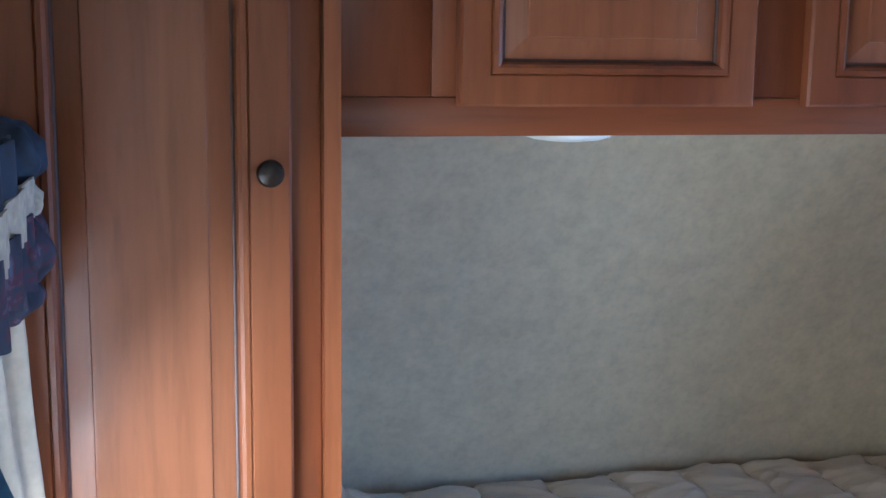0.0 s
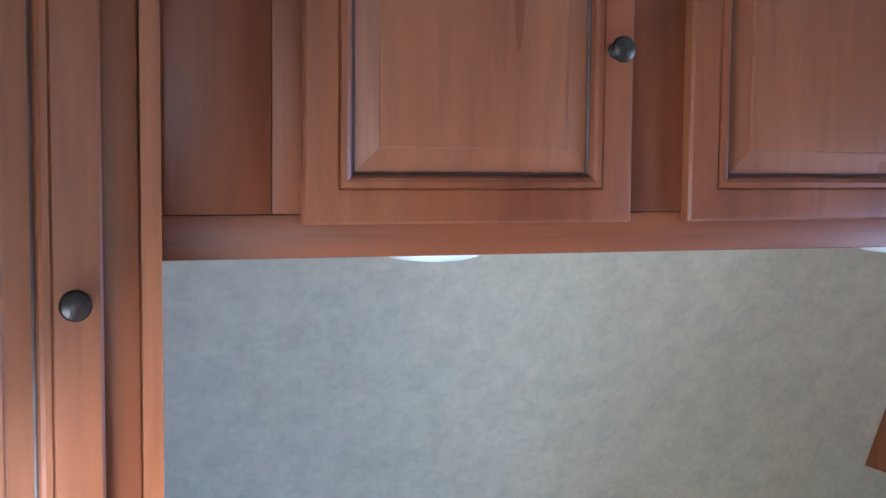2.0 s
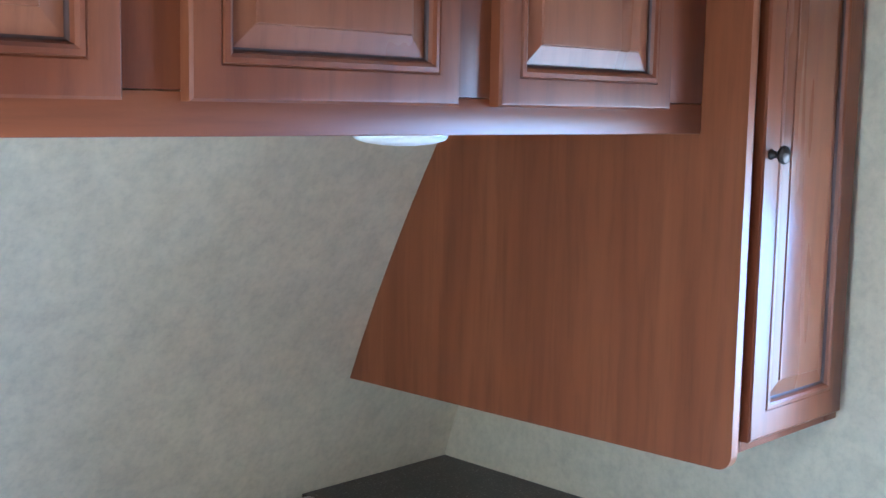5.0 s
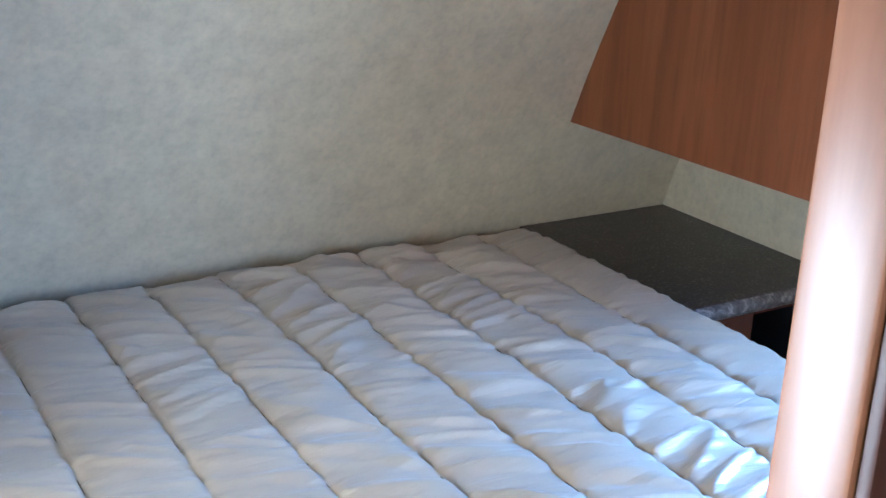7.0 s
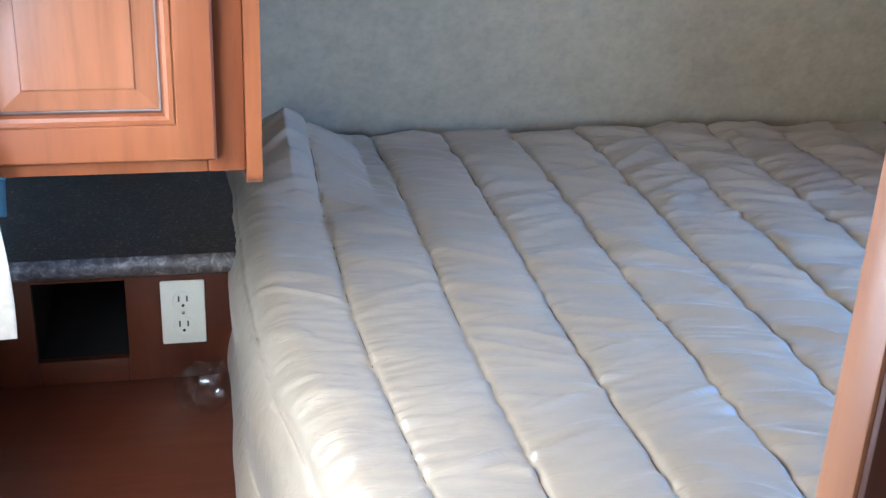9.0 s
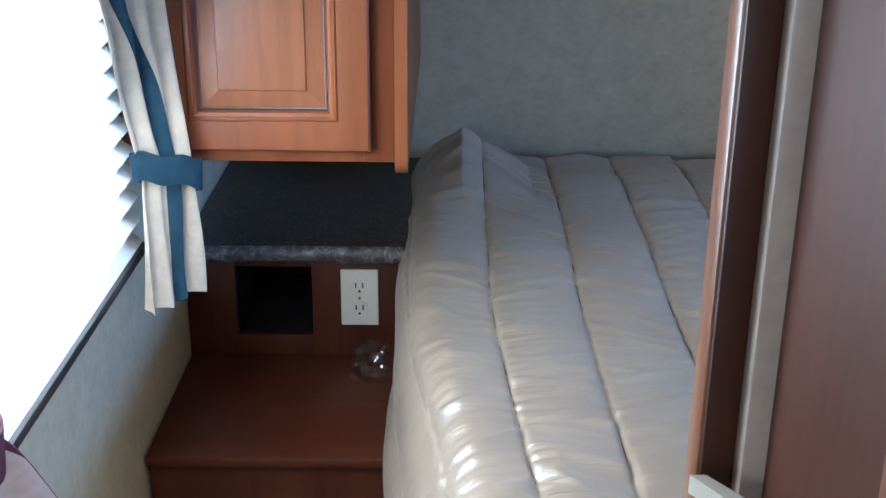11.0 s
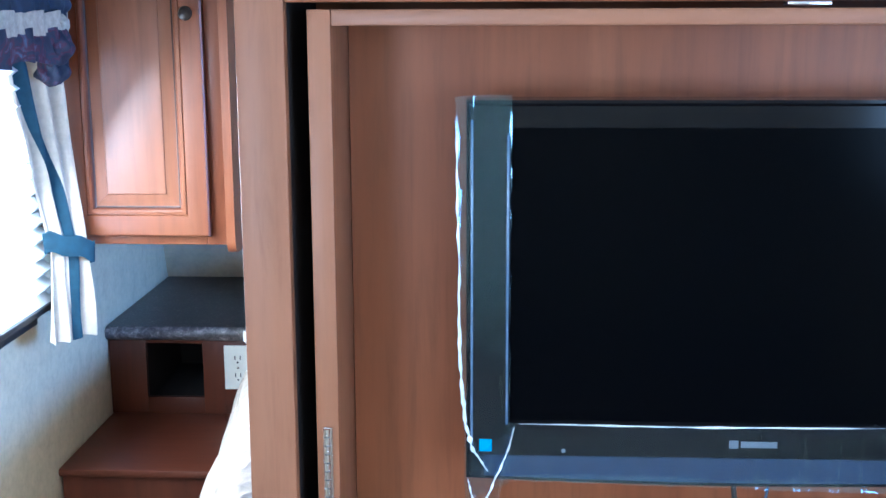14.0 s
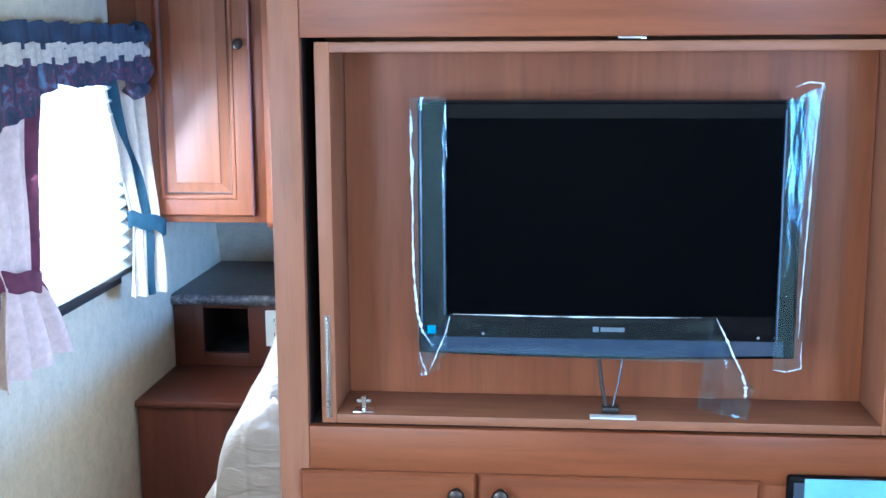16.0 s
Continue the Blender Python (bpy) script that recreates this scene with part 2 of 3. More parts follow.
l_.new(ramp(n_, l_, noise_tex(n_, l_, coords(n_, l_, (1, 1, 1)), 55, 4, 0.7, 0.8), [(0.35, (0.05, 0.042, 0.04)), (0.52, (0.12, 0.105, 0.1)), (0.68, (0.34, 0.3, 0.28))]), b_.inputs["Base Color"])
pale_strip = plain("pale_door_strip", (0.46, 0.39, 0.33), 0.4, 0, 0.1, 60)


# ---------------------------------------------------------------- helpers
def box(bm, x0, x1, y0, y1, z0, z1, bev=0.0, seg=2):
    r = bmesh.ops.create_cube(bm, size=1.0)
    vs = r["verts"]
    bmesh.ops.scale(bm, vec=(x1 - x0, y1 - y0, z1 - z0), verts=vs)
    bmesh.ops.translate(bm, vec=((x0 + x1) / 2, (y0 + y1) / 2, (z0 + z1) / 2), verts=vs)
    if bev:
        es = list({e for v in vs for e in v.link_edges})
        bmesh.ops.bevel(bm, geom=es, offset=bev, segments=seg, affect="EDGES", profile=0.5)
    return bm


def boxes(*dims, bev=0.0):
    bm = bmesh.new()
    for d in dims:
        box(bm, *d, bev=bev)
    return bm


def prism(bm, outline, axis, a, b):
    """A solid from an outline of pairs, drawn out along an axis from a to b."""
    def at(p, q, v):
        return {"x": (v, p, q), "y": (p, v, q), "z": (p, q, v)}[axis]
    lo = [bm.verts.new(at(p, q, a)) for p, q in outline]
    hi = [bm.verts.new(at(p, q, b)) for p, q in outline]
    n = len(outline)
    bm.faces.new(lo), bm.faces.new(hi[::-1])
    for i in range(n):
        bm.faces.new((lo[i], hi[i], hi[(i + 1) % n], lo[(i + 1) % n]))
    bmesh.ops.recalc_face_normals(bm, faces=bm.faces)
    return bm


def lathe(bm, outline, centre, direction, seg=20):
    """A turned solid: pairs of radius and distance along a direction from the centre."""
    d = Vector(direction).normalized()
    a = d.orthogonal().normalized()
    b = d.cross(a)
    rings = []
    for r, h in outline:
        rings.append([bm.verts.new(Vector(centre) + d * h + (a * math.cos(t) + b * math.sin(t)) * max(r, 1e-5)) for t in [2 * math.pi * i / seg for i in range(seg)]])
    for p, q in zip(rings, rings[1:]):
        for i in range(seg):
            bm.faces.new((p[i], p[(i + 1) % seg], q[(i + 1) % seg], q[i]))
    bm.faces.new(rings[0][::-1]), bm.faces.new(rings[-1])
    bmesh.ops.recalc_face_normals(bm, faces=bm.faces)
    return bm


def tube(bm, points, radius, seg=8, vary=None):
    pts = [Vector(p) for p in points]
    rings = []
    for i, p in enumerate(pts):
        d = (pts[min(i + 1, len(pts) - 1)] - pts[max(i - 1, 0)]).normalized()
        a = d.orthogonal().normalized() if i == 0 else (rings_a - d * rings_a.dot(d)).normalized()
        rings_a = a
        b = d.cross(a)
        width = radius * (vary(i) if vary else 1.0)
        rings.append([bm.verts.new(p + (a * math.cos(t) + b * math.sin(t)) * width) for t in [2 * math.pi * k / seg for k in range(seg)]])
    for p, q in zip(rings, rings[1:]):
        for i in range(seg):
            bm.faces.new((p[i], p[(i + 1) % seg], q[(i + 1) % seg], q[i]))
    bm.faces.new(rings[0][::-1]), bm.faces.new(rings[-1])
    bmesh.ops.recalc_face_normals(bm, faces=bm.faces)
    return bm


def sheet(bm, nu, nv, fn):
    """A grid of nu by nv cells, whose places fn gives for u and v from 0 to 1."""
    vs = [[bm.verts.new(fn(i / nu, j / nv)) for j in range(nv + 1)] for i in range(nu + 1)]
    for i in range(nu):
        for j in range(nv):
            bm.faces.new((vs[i][j], vs[i + 1][j], vs[i + 1][j + 1], vs[i][j + 1]))
    return bm


def thicken(bm, t):
    bmesh.ops.recalc_face_normals(bm, faces=bm.faces)
    bmesh.ops.solidify(bm, geom=list(bm.faces), thickness=t)
    return bm


def link(name, bm, mat, sharp=32):
    me = bpy.data.meshes.new(name)
    bm.to_mesh(me)
    bm.free()
    me.materials.append(mat)
    me.polygons.foreach_set("use_smooth", [True] * len(me.polygons))
    me.set_sharp_from_angle(angle=radians(sharp))
    return new(name, me)


def thing(name, base, label, category, group="", kind=""):
    e = new(name)
    e.empty_display_size = 0.1
    e.location = base
    return tagged(e, label, category, group, kind)


def part(name, bm, mat, parent, label="", sharp=32):
    ob = link(name, bm, mat, sharp)
    ob.parent = parent
    if parent.parent is None:
        ob.matrix_parent_inverse = Matrix.Translation(-parent.location)
    return tagged(ob, label)


def structure(name, bm, mat, label, category):
    return tagged(link(name, bm, mat), label, category, kind="structure")


def front_y(z):
    """The inside of the front wall: upright at the bottom, leaning in above the night tables."""
    d = max(0.0, z - 0.67)
    return 0.027 - 0.31 * d - 0.18 * d * d


# ---------------------------------------------------------------- structure
structure("floor", boxes((-0.06, ROOM_W + 0.06, REAR, 0.1, -0.06, 0.0)), carpet, "dark brown vinyl floor of the trailer", "floor")
structure("ceiling", boxes((-0.06, ROOM_W + 0.06, REAR - 0.05, 0.1, CEIL, CEIL + 0.05)), ceiling_white, "plain off-white trailer ceiling", "ceiling")

zs_ = [0.0, 0.67] + [0.67 + (CEIL - 0.67) * i / 14 for i in range(1, 15)]
out_ = [(front_y(z), z) for z in zs_]
front_wall = prism(bmesh.new(), out_ + [(0.1, CEIL), (0.1, 0.0)], "x", -0.06, ROOM_W + 0.06)
structure("wall_front", front_wall, wall_paper, "leaning front wall in mottled grey-beige vinyl", "wall")


def wall_with_holes(x0, x1, holes):
    """A side wall from the rear to the front, with openings (y0, y1, z0, z1) through it."""
    bm = bmesh.new()
    y = REAR
    for a, b, lo, hi in sorted(holes):
        box(bm, x0, x1, y, a, 0, CEIL)
        box(bm, x0, x1, a, b, 0, lo)
        box(bm, x0, x1, a, b, hi, CEIL)
        y = b
    box(bm, x0, x1, y, 0.1, 0, CEIL)
    return bm


structure("wall_left", wall_with_holes(-0.06, 0.0, [(WIN_Y0, WIN_Y1, WIN_Z0, WIN_Z1), (-4.75, -3.45, 0.9, 1.6)]), wall_paper, "side wall in mottled grey-beige vinyl with a window", "wall")
structure("wall_right", wall_with_holes(ROOM_W, ROOM_W + 0.06, [(-1.78, -1.12, WIN_Z0, WIN_Z1), (-5.05, -3.55, 0.85, 1.65)]), wall_paper, "far side wall in mottled grey-beige vinyl", "wall")
structure("wall_rear", boxes((-0.06, ROOM_W + 0.06, REAR - 0.05, REAR, 0, CEIL)), wall_paper, "plain rear wall of the trailer", "wall")
tagged(link("ground", boxes((-60, 60, -60, 60, -0.9, -0.7)), outside), "pale dry ground outside the trailer", "ground", kind="structure")


def trailer_window(number, x, side, y0, y1, z0, z1):
    w = tagged(thing(f"window_{number}", (x, (y0 + y1) / 2, z0), "bright trailer window with a thin black frame", "window"), kind="structure")
    i, o = x + 0.028 * side, x - 0.03 * side
    a, b = min(i, o), max(i, o)
    part("window_frame", boxes((a, b, y0 - 0.012, y1 + 0.012, z0 - 0.022, z0 + 0.004), (a, b, y0 - 0.012, y1 + 0.012, z1 - 0.004, z1 + 0.02), (a, b, y0 - 0.014, y0 + 0.006, z0 + 0.004, z1 - 0.004), (a, b, y1 - 0.006, y1 + 0.014, z0 + 0.004, z1 - 0.004), bev=0.002), black_trim, w, "thin black frame")
    return w


trailer_window(1, 0.0, 1, WIN_Y0, WIN_Y1, WIN_Z0, WIN_Z1)
trailer_window(2, ROOM_W, -1, -1.78, -1.12, WIN_Z0, WIN_Z1)
trailer_window(3, 0.0, 1, -4.75, -3.45, 0.9, 1.6)
trailer_window(4, ROOM_W, -1, -5.05, -3.55, 0.85, 1.65)


# ---------------------------------------------------------------- cabinets
def rings(bm, x0, x1, z0, z1, steps, y, fill=True):
    """Nested rectangles: pairs of inset and height towards the room, from the plane y."""
    loops = []
    for inset, out in steps:
        loops.append([bm.verts.new((px, y - out, pz)) for px, pz in ((x0 + inset, z0 + inset), (x1 - inset, z0 + inset), (x1 - inset, z1 - inset), (x0 + inset, z1 - inset))])
    for a, b in zip(loops, loops[1:]):
        for i in range(4):
            bm.faces.new((a[i], a[(i + 1) % 4], b[(i + 1) % 4], b[i]))
    if fill:
        bm.faces.new(loops[-1])
    bmesh.ops.recalc_face_normals(bm, faces=bm.faces)
    return bm


def knob(parent, x, y, z):
    prof = [(0.008, 0), (0.0085, 0.002), (0.0055, 0.006), (0.005, 0.012), (0.009, 0.015), (0.0135, 0.019), (0.0145, 0.023), (0.0125, 0.027), (0.007, 0.0295), (0.001, 0.0303)]
    part("knob", lathe(bmesh.new(), prof, (x, y, z), (0, -1, 0), 20), bronze, parent, "dark bronze round knob")


def panel_door(parent, x0, x1, z0, z1, y, stile, knob_at):
    """A framed door with a bead, a groove and a raised field; y is the plane of its back."""
    bm = rings(bmesh.new(), x0, x1, z0, z1, [(0, 0), (0, 0.015), (0.003, 0.0185), (0.006, 0.019), (stile - 0.017, 0.019), (stile - 0.015, 0.0172), (stile - 0.0135, 0.0205), (stile - 0.008, 0.0212), (stile - 0.004, 0.0188), (stile, 0.0105)], y, False)
    d = part("door", bm, cherry_z, parent, "framed cherry door", 12)
    gl = rings(bmesh.new(), x0, x1, z0, z1, [(stile - 0.0016, 0.0142), (stile - 0.0006, 0.0122), (stile + 0.0016, 0.0108), (stile + 0.0024, 0.0106)], y, False)
    part("glaze_line", gl, glaze, d, "dark glazed groove")
    s = stile - 0.0005
    fb = rings(bmesh.new(), x0, x1, z0, z1, [(s, 0.0085), (s + 0.003, 0.01), (s + 0.027, 0.0148), (s + 0.0285, 0.0172), (s + 0.031, 0.0176)], y)
    part("panel", fb, sheen_panel_z, d, "raised door field", 10)
    if knob_at:
        knob(d, knob_at[0], y - 0.019, knob_at[1])
    return d


def wardrobe(x0, x1, inner, knob_x, label):
    """A hanging wardrobe against a side wall; inner is +1 where its free side looks to +x."""
    yf, zb = -0.949, 0.968
    w = thing("wardrobe", ((x0 + x1) / 2, -0.45, zb), label, "wardrobe", "wardrobes beside the bed")
    gx = x1 if inner > 0 else x0
    sx = (gx - 0.018, gx) if inner > 0 else (gx, gx + 0.018)
    # free side, cut to the leaning wall, with a rounded lower corner
    r = 0.025
    arc = [(-0.968 + r - r * math.cos(a), 0.952 + r - r * math.sin(a)) for a in [math.pi / 2 * i / 6 for i in range(7)]]
    zs = [0.94 + (CEIL - 0.002 - 0.94) * i / 12 for i in range(13)]
    outline = [(-0.968, CEIL - 0.002)] + arc + [(front_y(z) - 0.002, z) for z in zs]
    part("side_panel", prism(bmesh.new(), outline, "x", *sx), lam_z, w, "cherry laminate side panel")
    # face frame
    wx = (x0 + 0.001, sx[0] - 0.0005) if inner > 0 else (sx[1] + 0.0005, x1 - 0.001)
    a, b = wx
    st = 0.042
    part("face_frame", boxes((a, a + (0.1 if inner > 0 else st), yf, yf + 0.018, zb, CEIL - 0.003), (b - st - 0.002, b, yf, yf + 0.018, zb, CEIL - 0.003), (a + st, b - st - 0.002, yf + 0.0005, yf + 0.018, zb, zb + 0.045), bev=0.002), cherry_z, w)
    body = bmesh.new()
    box(body, a, b, yf + 0.019, front_y(1.0) - 0.004, zb + 0.002, zb + 0.016)
    part("bottom", body, lam_x, w)
    dx0, dx1 = (a + 0.083, 0.38) if inner > 0 else (1.988, b - 0.025)
    panel_door(w, dx0, dx1, 0.988, 1.9, yf - 0.0005, 0.06, (knob_x, 1.438))
    return w


wardrobe(0.0, 0.432, 1, 0.355, "cherry wardrobe with one panelled door beside the window")
wardrobe(1.936, ROOM_W, -1, 2.006, "cherry wardrobe with one panelled door against the far wall")

# overhead row between the wardrobes
OX0, OX1, OZ, OY = 0.4335, 1.9345, 1.467, -0.889
over = thing("overhead_cabinet", (1.18, -0.6, OZ), "cherry overhead cabinet with three panelled doors above the bed", "cabinet")
part("bottom", prism(bmesh.new(), [(OY + 0.019, OZ + 0.01), (front_y(OZ) - 0.012, OZ + 0.01), (front_y(OZ) - 0.02, OZ + 0.022), (OY + 0.019, OZ + 0.022)], "x", OX0 + 0.001, OX1 - 0.001), lam_x, over)
part("bottom_rail", boxes((OX0, OX1, OY, OY + 0.018, OZ, OZ + 0.045), bev=0.002), cherry_x, over)
part("top_rail", boxes((OX0, OX1, OY, OY + 0.018, 1.88, CEIL - 0.002), bev=0.002), cherry_x, over)
for a, b in ((OX0, 0.548), (0.5485, 0.6), (0.92, 1.04), (1.36, 1.48), (1.79, OX1)):
    part("stile", boxes((a, b, OY, OY + 0.018, OZ + 0.0455, 1.8795), bev=0.0015), cherry_z, over)
for a, b in ((0.577, 0.944), (1.016, 1.388), (1.458, 1.824)):
    panel_door(over, a, b, 1.502, 1.9, OY - 0.0005, 0.052, (b - 0.026, 1.688))


def puck(x, y):
    p = thing("dome_lamp", (x, y, OZ), "round white plastic lamp, switched off, under the overhead cabinet", "lamp", "lamps under the overhead cabinet")
    part("base", lathe(bmesh.new(), [(0.066, 0), (0.066, 0.009), (0.062, 0.011)], (x, y, OZ + 0.0095), (0, 0, -1), 32), lamp_plastic, p)
    part("diffuser", lathe(bmesh.new(), [(0.06, 0), (0.06, 0.003), (0.056, 0.007), (0.043, 0.011), (0.022, 0.0135), (0.002, 0.0145)], (x, y, OZ - 0.0015), (0, 0, -1), 32), lamp_plastic, p, "frosted white dome")


puck(0.755, -0.775)
puck(1.392, -0.80)


# ---------------------------------------------------------------- night tables and steps
def night_table(x0, x1, inner, outlet, label):
    n = thing("night_table", ((x0 + x1) / 2, -0.25, 0.453), label, "night table", "night tables beside the bed")
    r, c = 0.017, (-0.55 + 0.017, 0.663)
    nose = [(c[0] - r * math.sin(a), c[1] + r * math.cos(a)) for a in [math.pi * i / 10 for i in range(11)]]
    top = prism(bmesh.new(), nose + [(0.022, 0.646), (0.022, 0.68)], "x", x0 + 0.002, x1)
    part("top", top, counter, n, "dark speckled laminate top with a rounded edge")
    lip = [(c[0] - (r + 0.0012) * math.sin(a), c[1] + (r + 0.0012) * math.cos(a)) for a in [0.35 + (math.pi - 0.4) * i / 8 for i in range(9)]]
    inside = [(c[0] - (r - 0.002) * math.sin(a), c[1] + (r - 0.002) * math.cos(a)) for a in [math.pi - 0.05 - (math.pi - 0.4) * i / 8 for i in range(9)]]
    part("edge", prism(bmesh.new(), lip + inside, "x", x0 + 0.003, x1 - 0.001), marbled, n, "pale marbled laminate edge")
    yf = -0.53
    a, b = (0.095, 0.238) if inner > 0 else (ROOM_W - 0.238, ROOM_W - 0.095)
    x0, x1 = x0 + 0.003, x1 - 0.012
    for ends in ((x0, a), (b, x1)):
        part("front_stile", boxes((*ends, yf, yf + 0.016, 0.453, 0.6455), bev=0.001), shaded_cherry_z, n)
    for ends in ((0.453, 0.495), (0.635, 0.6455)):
        part("front_rail", boxes((a + 0.0003, b - 0.0003, yf + 0.0003, yf + 0.0155, *ends), bev=0.001), shaded_cherry_x, n)
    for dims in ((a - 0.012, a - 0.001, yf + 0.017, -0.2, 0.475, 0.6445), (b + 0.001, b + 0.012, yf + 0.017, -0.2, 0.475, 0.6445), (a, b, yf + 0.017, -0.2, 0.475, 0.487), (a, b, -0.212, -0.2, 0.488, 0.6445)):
        part("cubby_panel", boxes(dims), recess, n, "cubby lining, near black for its shade")
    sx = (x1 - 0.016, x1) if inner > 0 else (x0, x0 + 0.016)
    part("side", boxes((*sx, yf + 0.018, 0.02, 0.453, 0.6455)), shaded_cherry_z, n)


night_table(0.0, 0.43, 1, True, "dark cherry night table, deepened for shade, with a dark speckled top")
night_table(1.885, ROOM_W, -1, False, "dark cherry night table, deepened for shade, with a speckled top, far side")


def step_box(x0, x1, label):
    s = thing("storage_step", ((x0 + x1) / 2, -0.45, 0.0), label, "storage box", "storage steps beside the bed")
    part("top", boxes((x0 + 0.002, x1, -0.905, 0.018, 0.434, 0.452), bev=0.004), shaded_cherry_x, s, "dark cherry lid, deepened for shade, with a rounded edge")
    part("body", boxes((x0 + 0.008, x1 - 0.006, -0.895, 0.016, 0.001, 0.4335)), shaded_cherry_z, s)


step_box(0.0, 0.42, "low dark cherry storage box, deepened for shade, along the side wall")
step_box(1.91, ROOM_W, "low dark cherry storage box, deepened for shade, along the far wall")


def outlet(x0, x1, z0, z1, y):
    o = thing("wall_outlet", ((x0 + x1) / 2, y, z0), "ivory double power outlet on the night table front", "outlet")
    part("plate", boxes((x0, x1, y - 0.006, y - 0.0005, z0, z1), bev=0.0025), ivory, o)
    xm = (x0 + x1) / 2
    for zc in (z0 + 0.034, z1 - 0.034):
        f = part("socket", lathe(bmesh.new(), [(0.0165, 0), (0.0165, 0.002), (0.0155, 0.0028)], (xm, y - 0.006, zc), (0, -1, 0), 20), ivory, o)
        for dx in (-0.0065, 0.0065):
            part("slot", boxes((xm + dx - 0.0013, xm + dx + 0.0013, y - 0.0097, y - 0.0086, zc - 0.001, zc + 0.009)), slot_dark, f)
        part("ground_hole", lathe(bmesh.new(), [(0.0026, 0), (0.0026, 0.001)], (xm, y - 0.0087, zc - 0.008), (0, -1, 0), 10), slot_dark, f)
    part("screw", lathe(bmesh.new(), [(0.003, 0), (0.0028, 0.001), (0.001, 0.0014)], (xm, y - 0.006, (z0 + z1) / 2), (0, -1, 0), 10), steel, o)


outlet(0.2925, 0.3625, 0.519, 0.632, -0.53)

# ---------------------------------------------------------------- bed
BX0, BX1, BY0, BY1, BZ = 0.415, 1.875, -0.045, -1.765, 0.712
bed = thing("bed", (1.165, -0.9, 0.0), "queen bed under a champagne satin channel-quilted comforter, no pillows", "bed")
part("base", boxes((0.485, 1.845, BY1 + 0.1, -0.06, 0.001, 0.42), bev=0.004), lam_z, bed)
part("mattress", boxes((0.485, 1.845, BY1 + 0.1, -0.06, 0.421, 0.655), bev=0.05), cream, bed)
PITCH = 0.1435


def fold(d, r):
    """Travel over an edge: sideways shift and drop after the arc length d past it."""
    if d <= 0:
        return d, 0.0
    q = r * math.pi / 2
    if d < q:
        return r * math.sin(d / r), r * (1 - math.cos(d / r))
    return r + 0.06 * (d - q), r + (d - q)


def quilt_point(u, v):
    r = 0.055
    span = (BX1 - BX0) - 2 * r
    s = -0.40 + u * (span + 0.80)
    # across
    if s < 0:
        sh, dropx = fold(-s, r)
        x = BX0 + r - sh
    elif s > span:
        sh, dropx = fold(s - span, r)
        x = BX1 - r + sh
    else:
        x, dropx = BX0 + r + s, 0.0
    # along, with a rounded foot corner
    length = (BY0 - BY1) - r
    tt = v * (length + 0.38)
    if tt > length:
        sh, dropy = fold(tt - length, r)
        y = BY1 + r - sh
    else:
        y, dropy = BY0 - tt, 0.0
    past = max(0.0, -y - 0.75) ** 1.2
    held = 1.0 - 0.8 * min(1.0, max(0.0, dropx - 0.02) / 0.26)
    x += (0.125 if s < span / 2 else -0.125) * past * held * min(1.0, abs(s - span / 2) / (span / 2)) ** 5
    sway = 0.004 * math.sin(y * 5.1 + 0.6) + 0.006 * noise.noise(Vector((s * 2.0, y * 2.3, 4.0)))
    ph = (s + BX0 + r - 0.557 + sway) / PITCH
    ch = math.floor(ph)
    f = ph - ch
    env = math.sin(math.pi * f)
    near = min(f, 1 - f) * PITCH
    puff = (0.0068 * env ** 0.55) * (0.45 + 0.55 * min(1.0, tt / 0.12)) - 0.005 * math.exp(-near / 0.004)
    # soft folds run aslant across each channel, and short puckers gather beside the seams
    lean = 0.45 if noise.noise(Vector((ch * 2.7, y * 1.5, 9.0))) > -0.15 else -0.35
    g = y + lean * (f - 0.5) * PITCH
    k = noise.noise(Vector((ch * 9.7 + f * 0.6, g * 19.0, 1.5)))
    k2 = noise.noise(Vector((ch * 5.3 + f * 0.9, (y + 0.5 * lean * (f - 0.5) * PITCH) * 44.0, 7.5)))
    k3 = noise.noise(Vector((round(ph) * 6.3, y * 62.0, 3.5)))
    k4 = noise.noise(Vector((round(ph) * 3.7 + 40, y * 120.0, 5.5)))
    area = 0.6 + 0.5 * max(0.0, min(1.0, (x - 0.75) / 0.5)) + 0.4 * max(0.0, 1 - tt / 0.5)
    ridge = max(0.0, 1 - 3.0 * abs(k))
    pinch = math.exp(-near / 0.022) * (1 - math.exp(-near / 0.004))
    area *= 1.0 - 0.6 * max(0.0, min(1.0, (s - span + 0.16) / 0.1))
    fade = 1.0 - 0.65 * min(1.0, max(0.0, max(dropx, dropy) / r - 0.3))
    crease = fade * (1.3 * area * (0.0085 * (ridge - 0.3) * env ** 0.25 + 0.005 * (0.4 - abs(k2)) * env ** 0.3) + (0.5 if s > span - 0.07 else 1.0) * pinch * (0.0085 * k3 + 0.0035 * k4))
    z = BZ - dropx - dropy + puff + crease + 0.006 * noise.noise(Vector((x * 3, y * 3, 0)))
    # tucked head end and the bunched corner against the night table
    head = max(0.0, 1 - tt / 0.05)
    z -= 0.03 * head * head * (0.6 + 0.4 * abs(math.sin(math.pi * ph)))
    ds, dt = s - 0.05, tt - 0.17
    tent = max(0.0, 1 - abs(ds) / (0.12 if ds < 0 else 0.14)) * max(0.0, 1 - abs(dt) / (0.16 if dt < 0 else 0.24))
    z += 0.105 * tent ** 0.85
    bulge = 0.012 * env * min(1.0, max(0.0, max(dropx, dropy) / r - 0.4))
    if s < 0:
        x -= bulge + 0.012 * min(1.0, -s / 0.09) * noise.noise(Vector((y * 6, z * 5, 2)))
    elif s > span:
        x += bulge
    return x, y, max(z, 0.2)


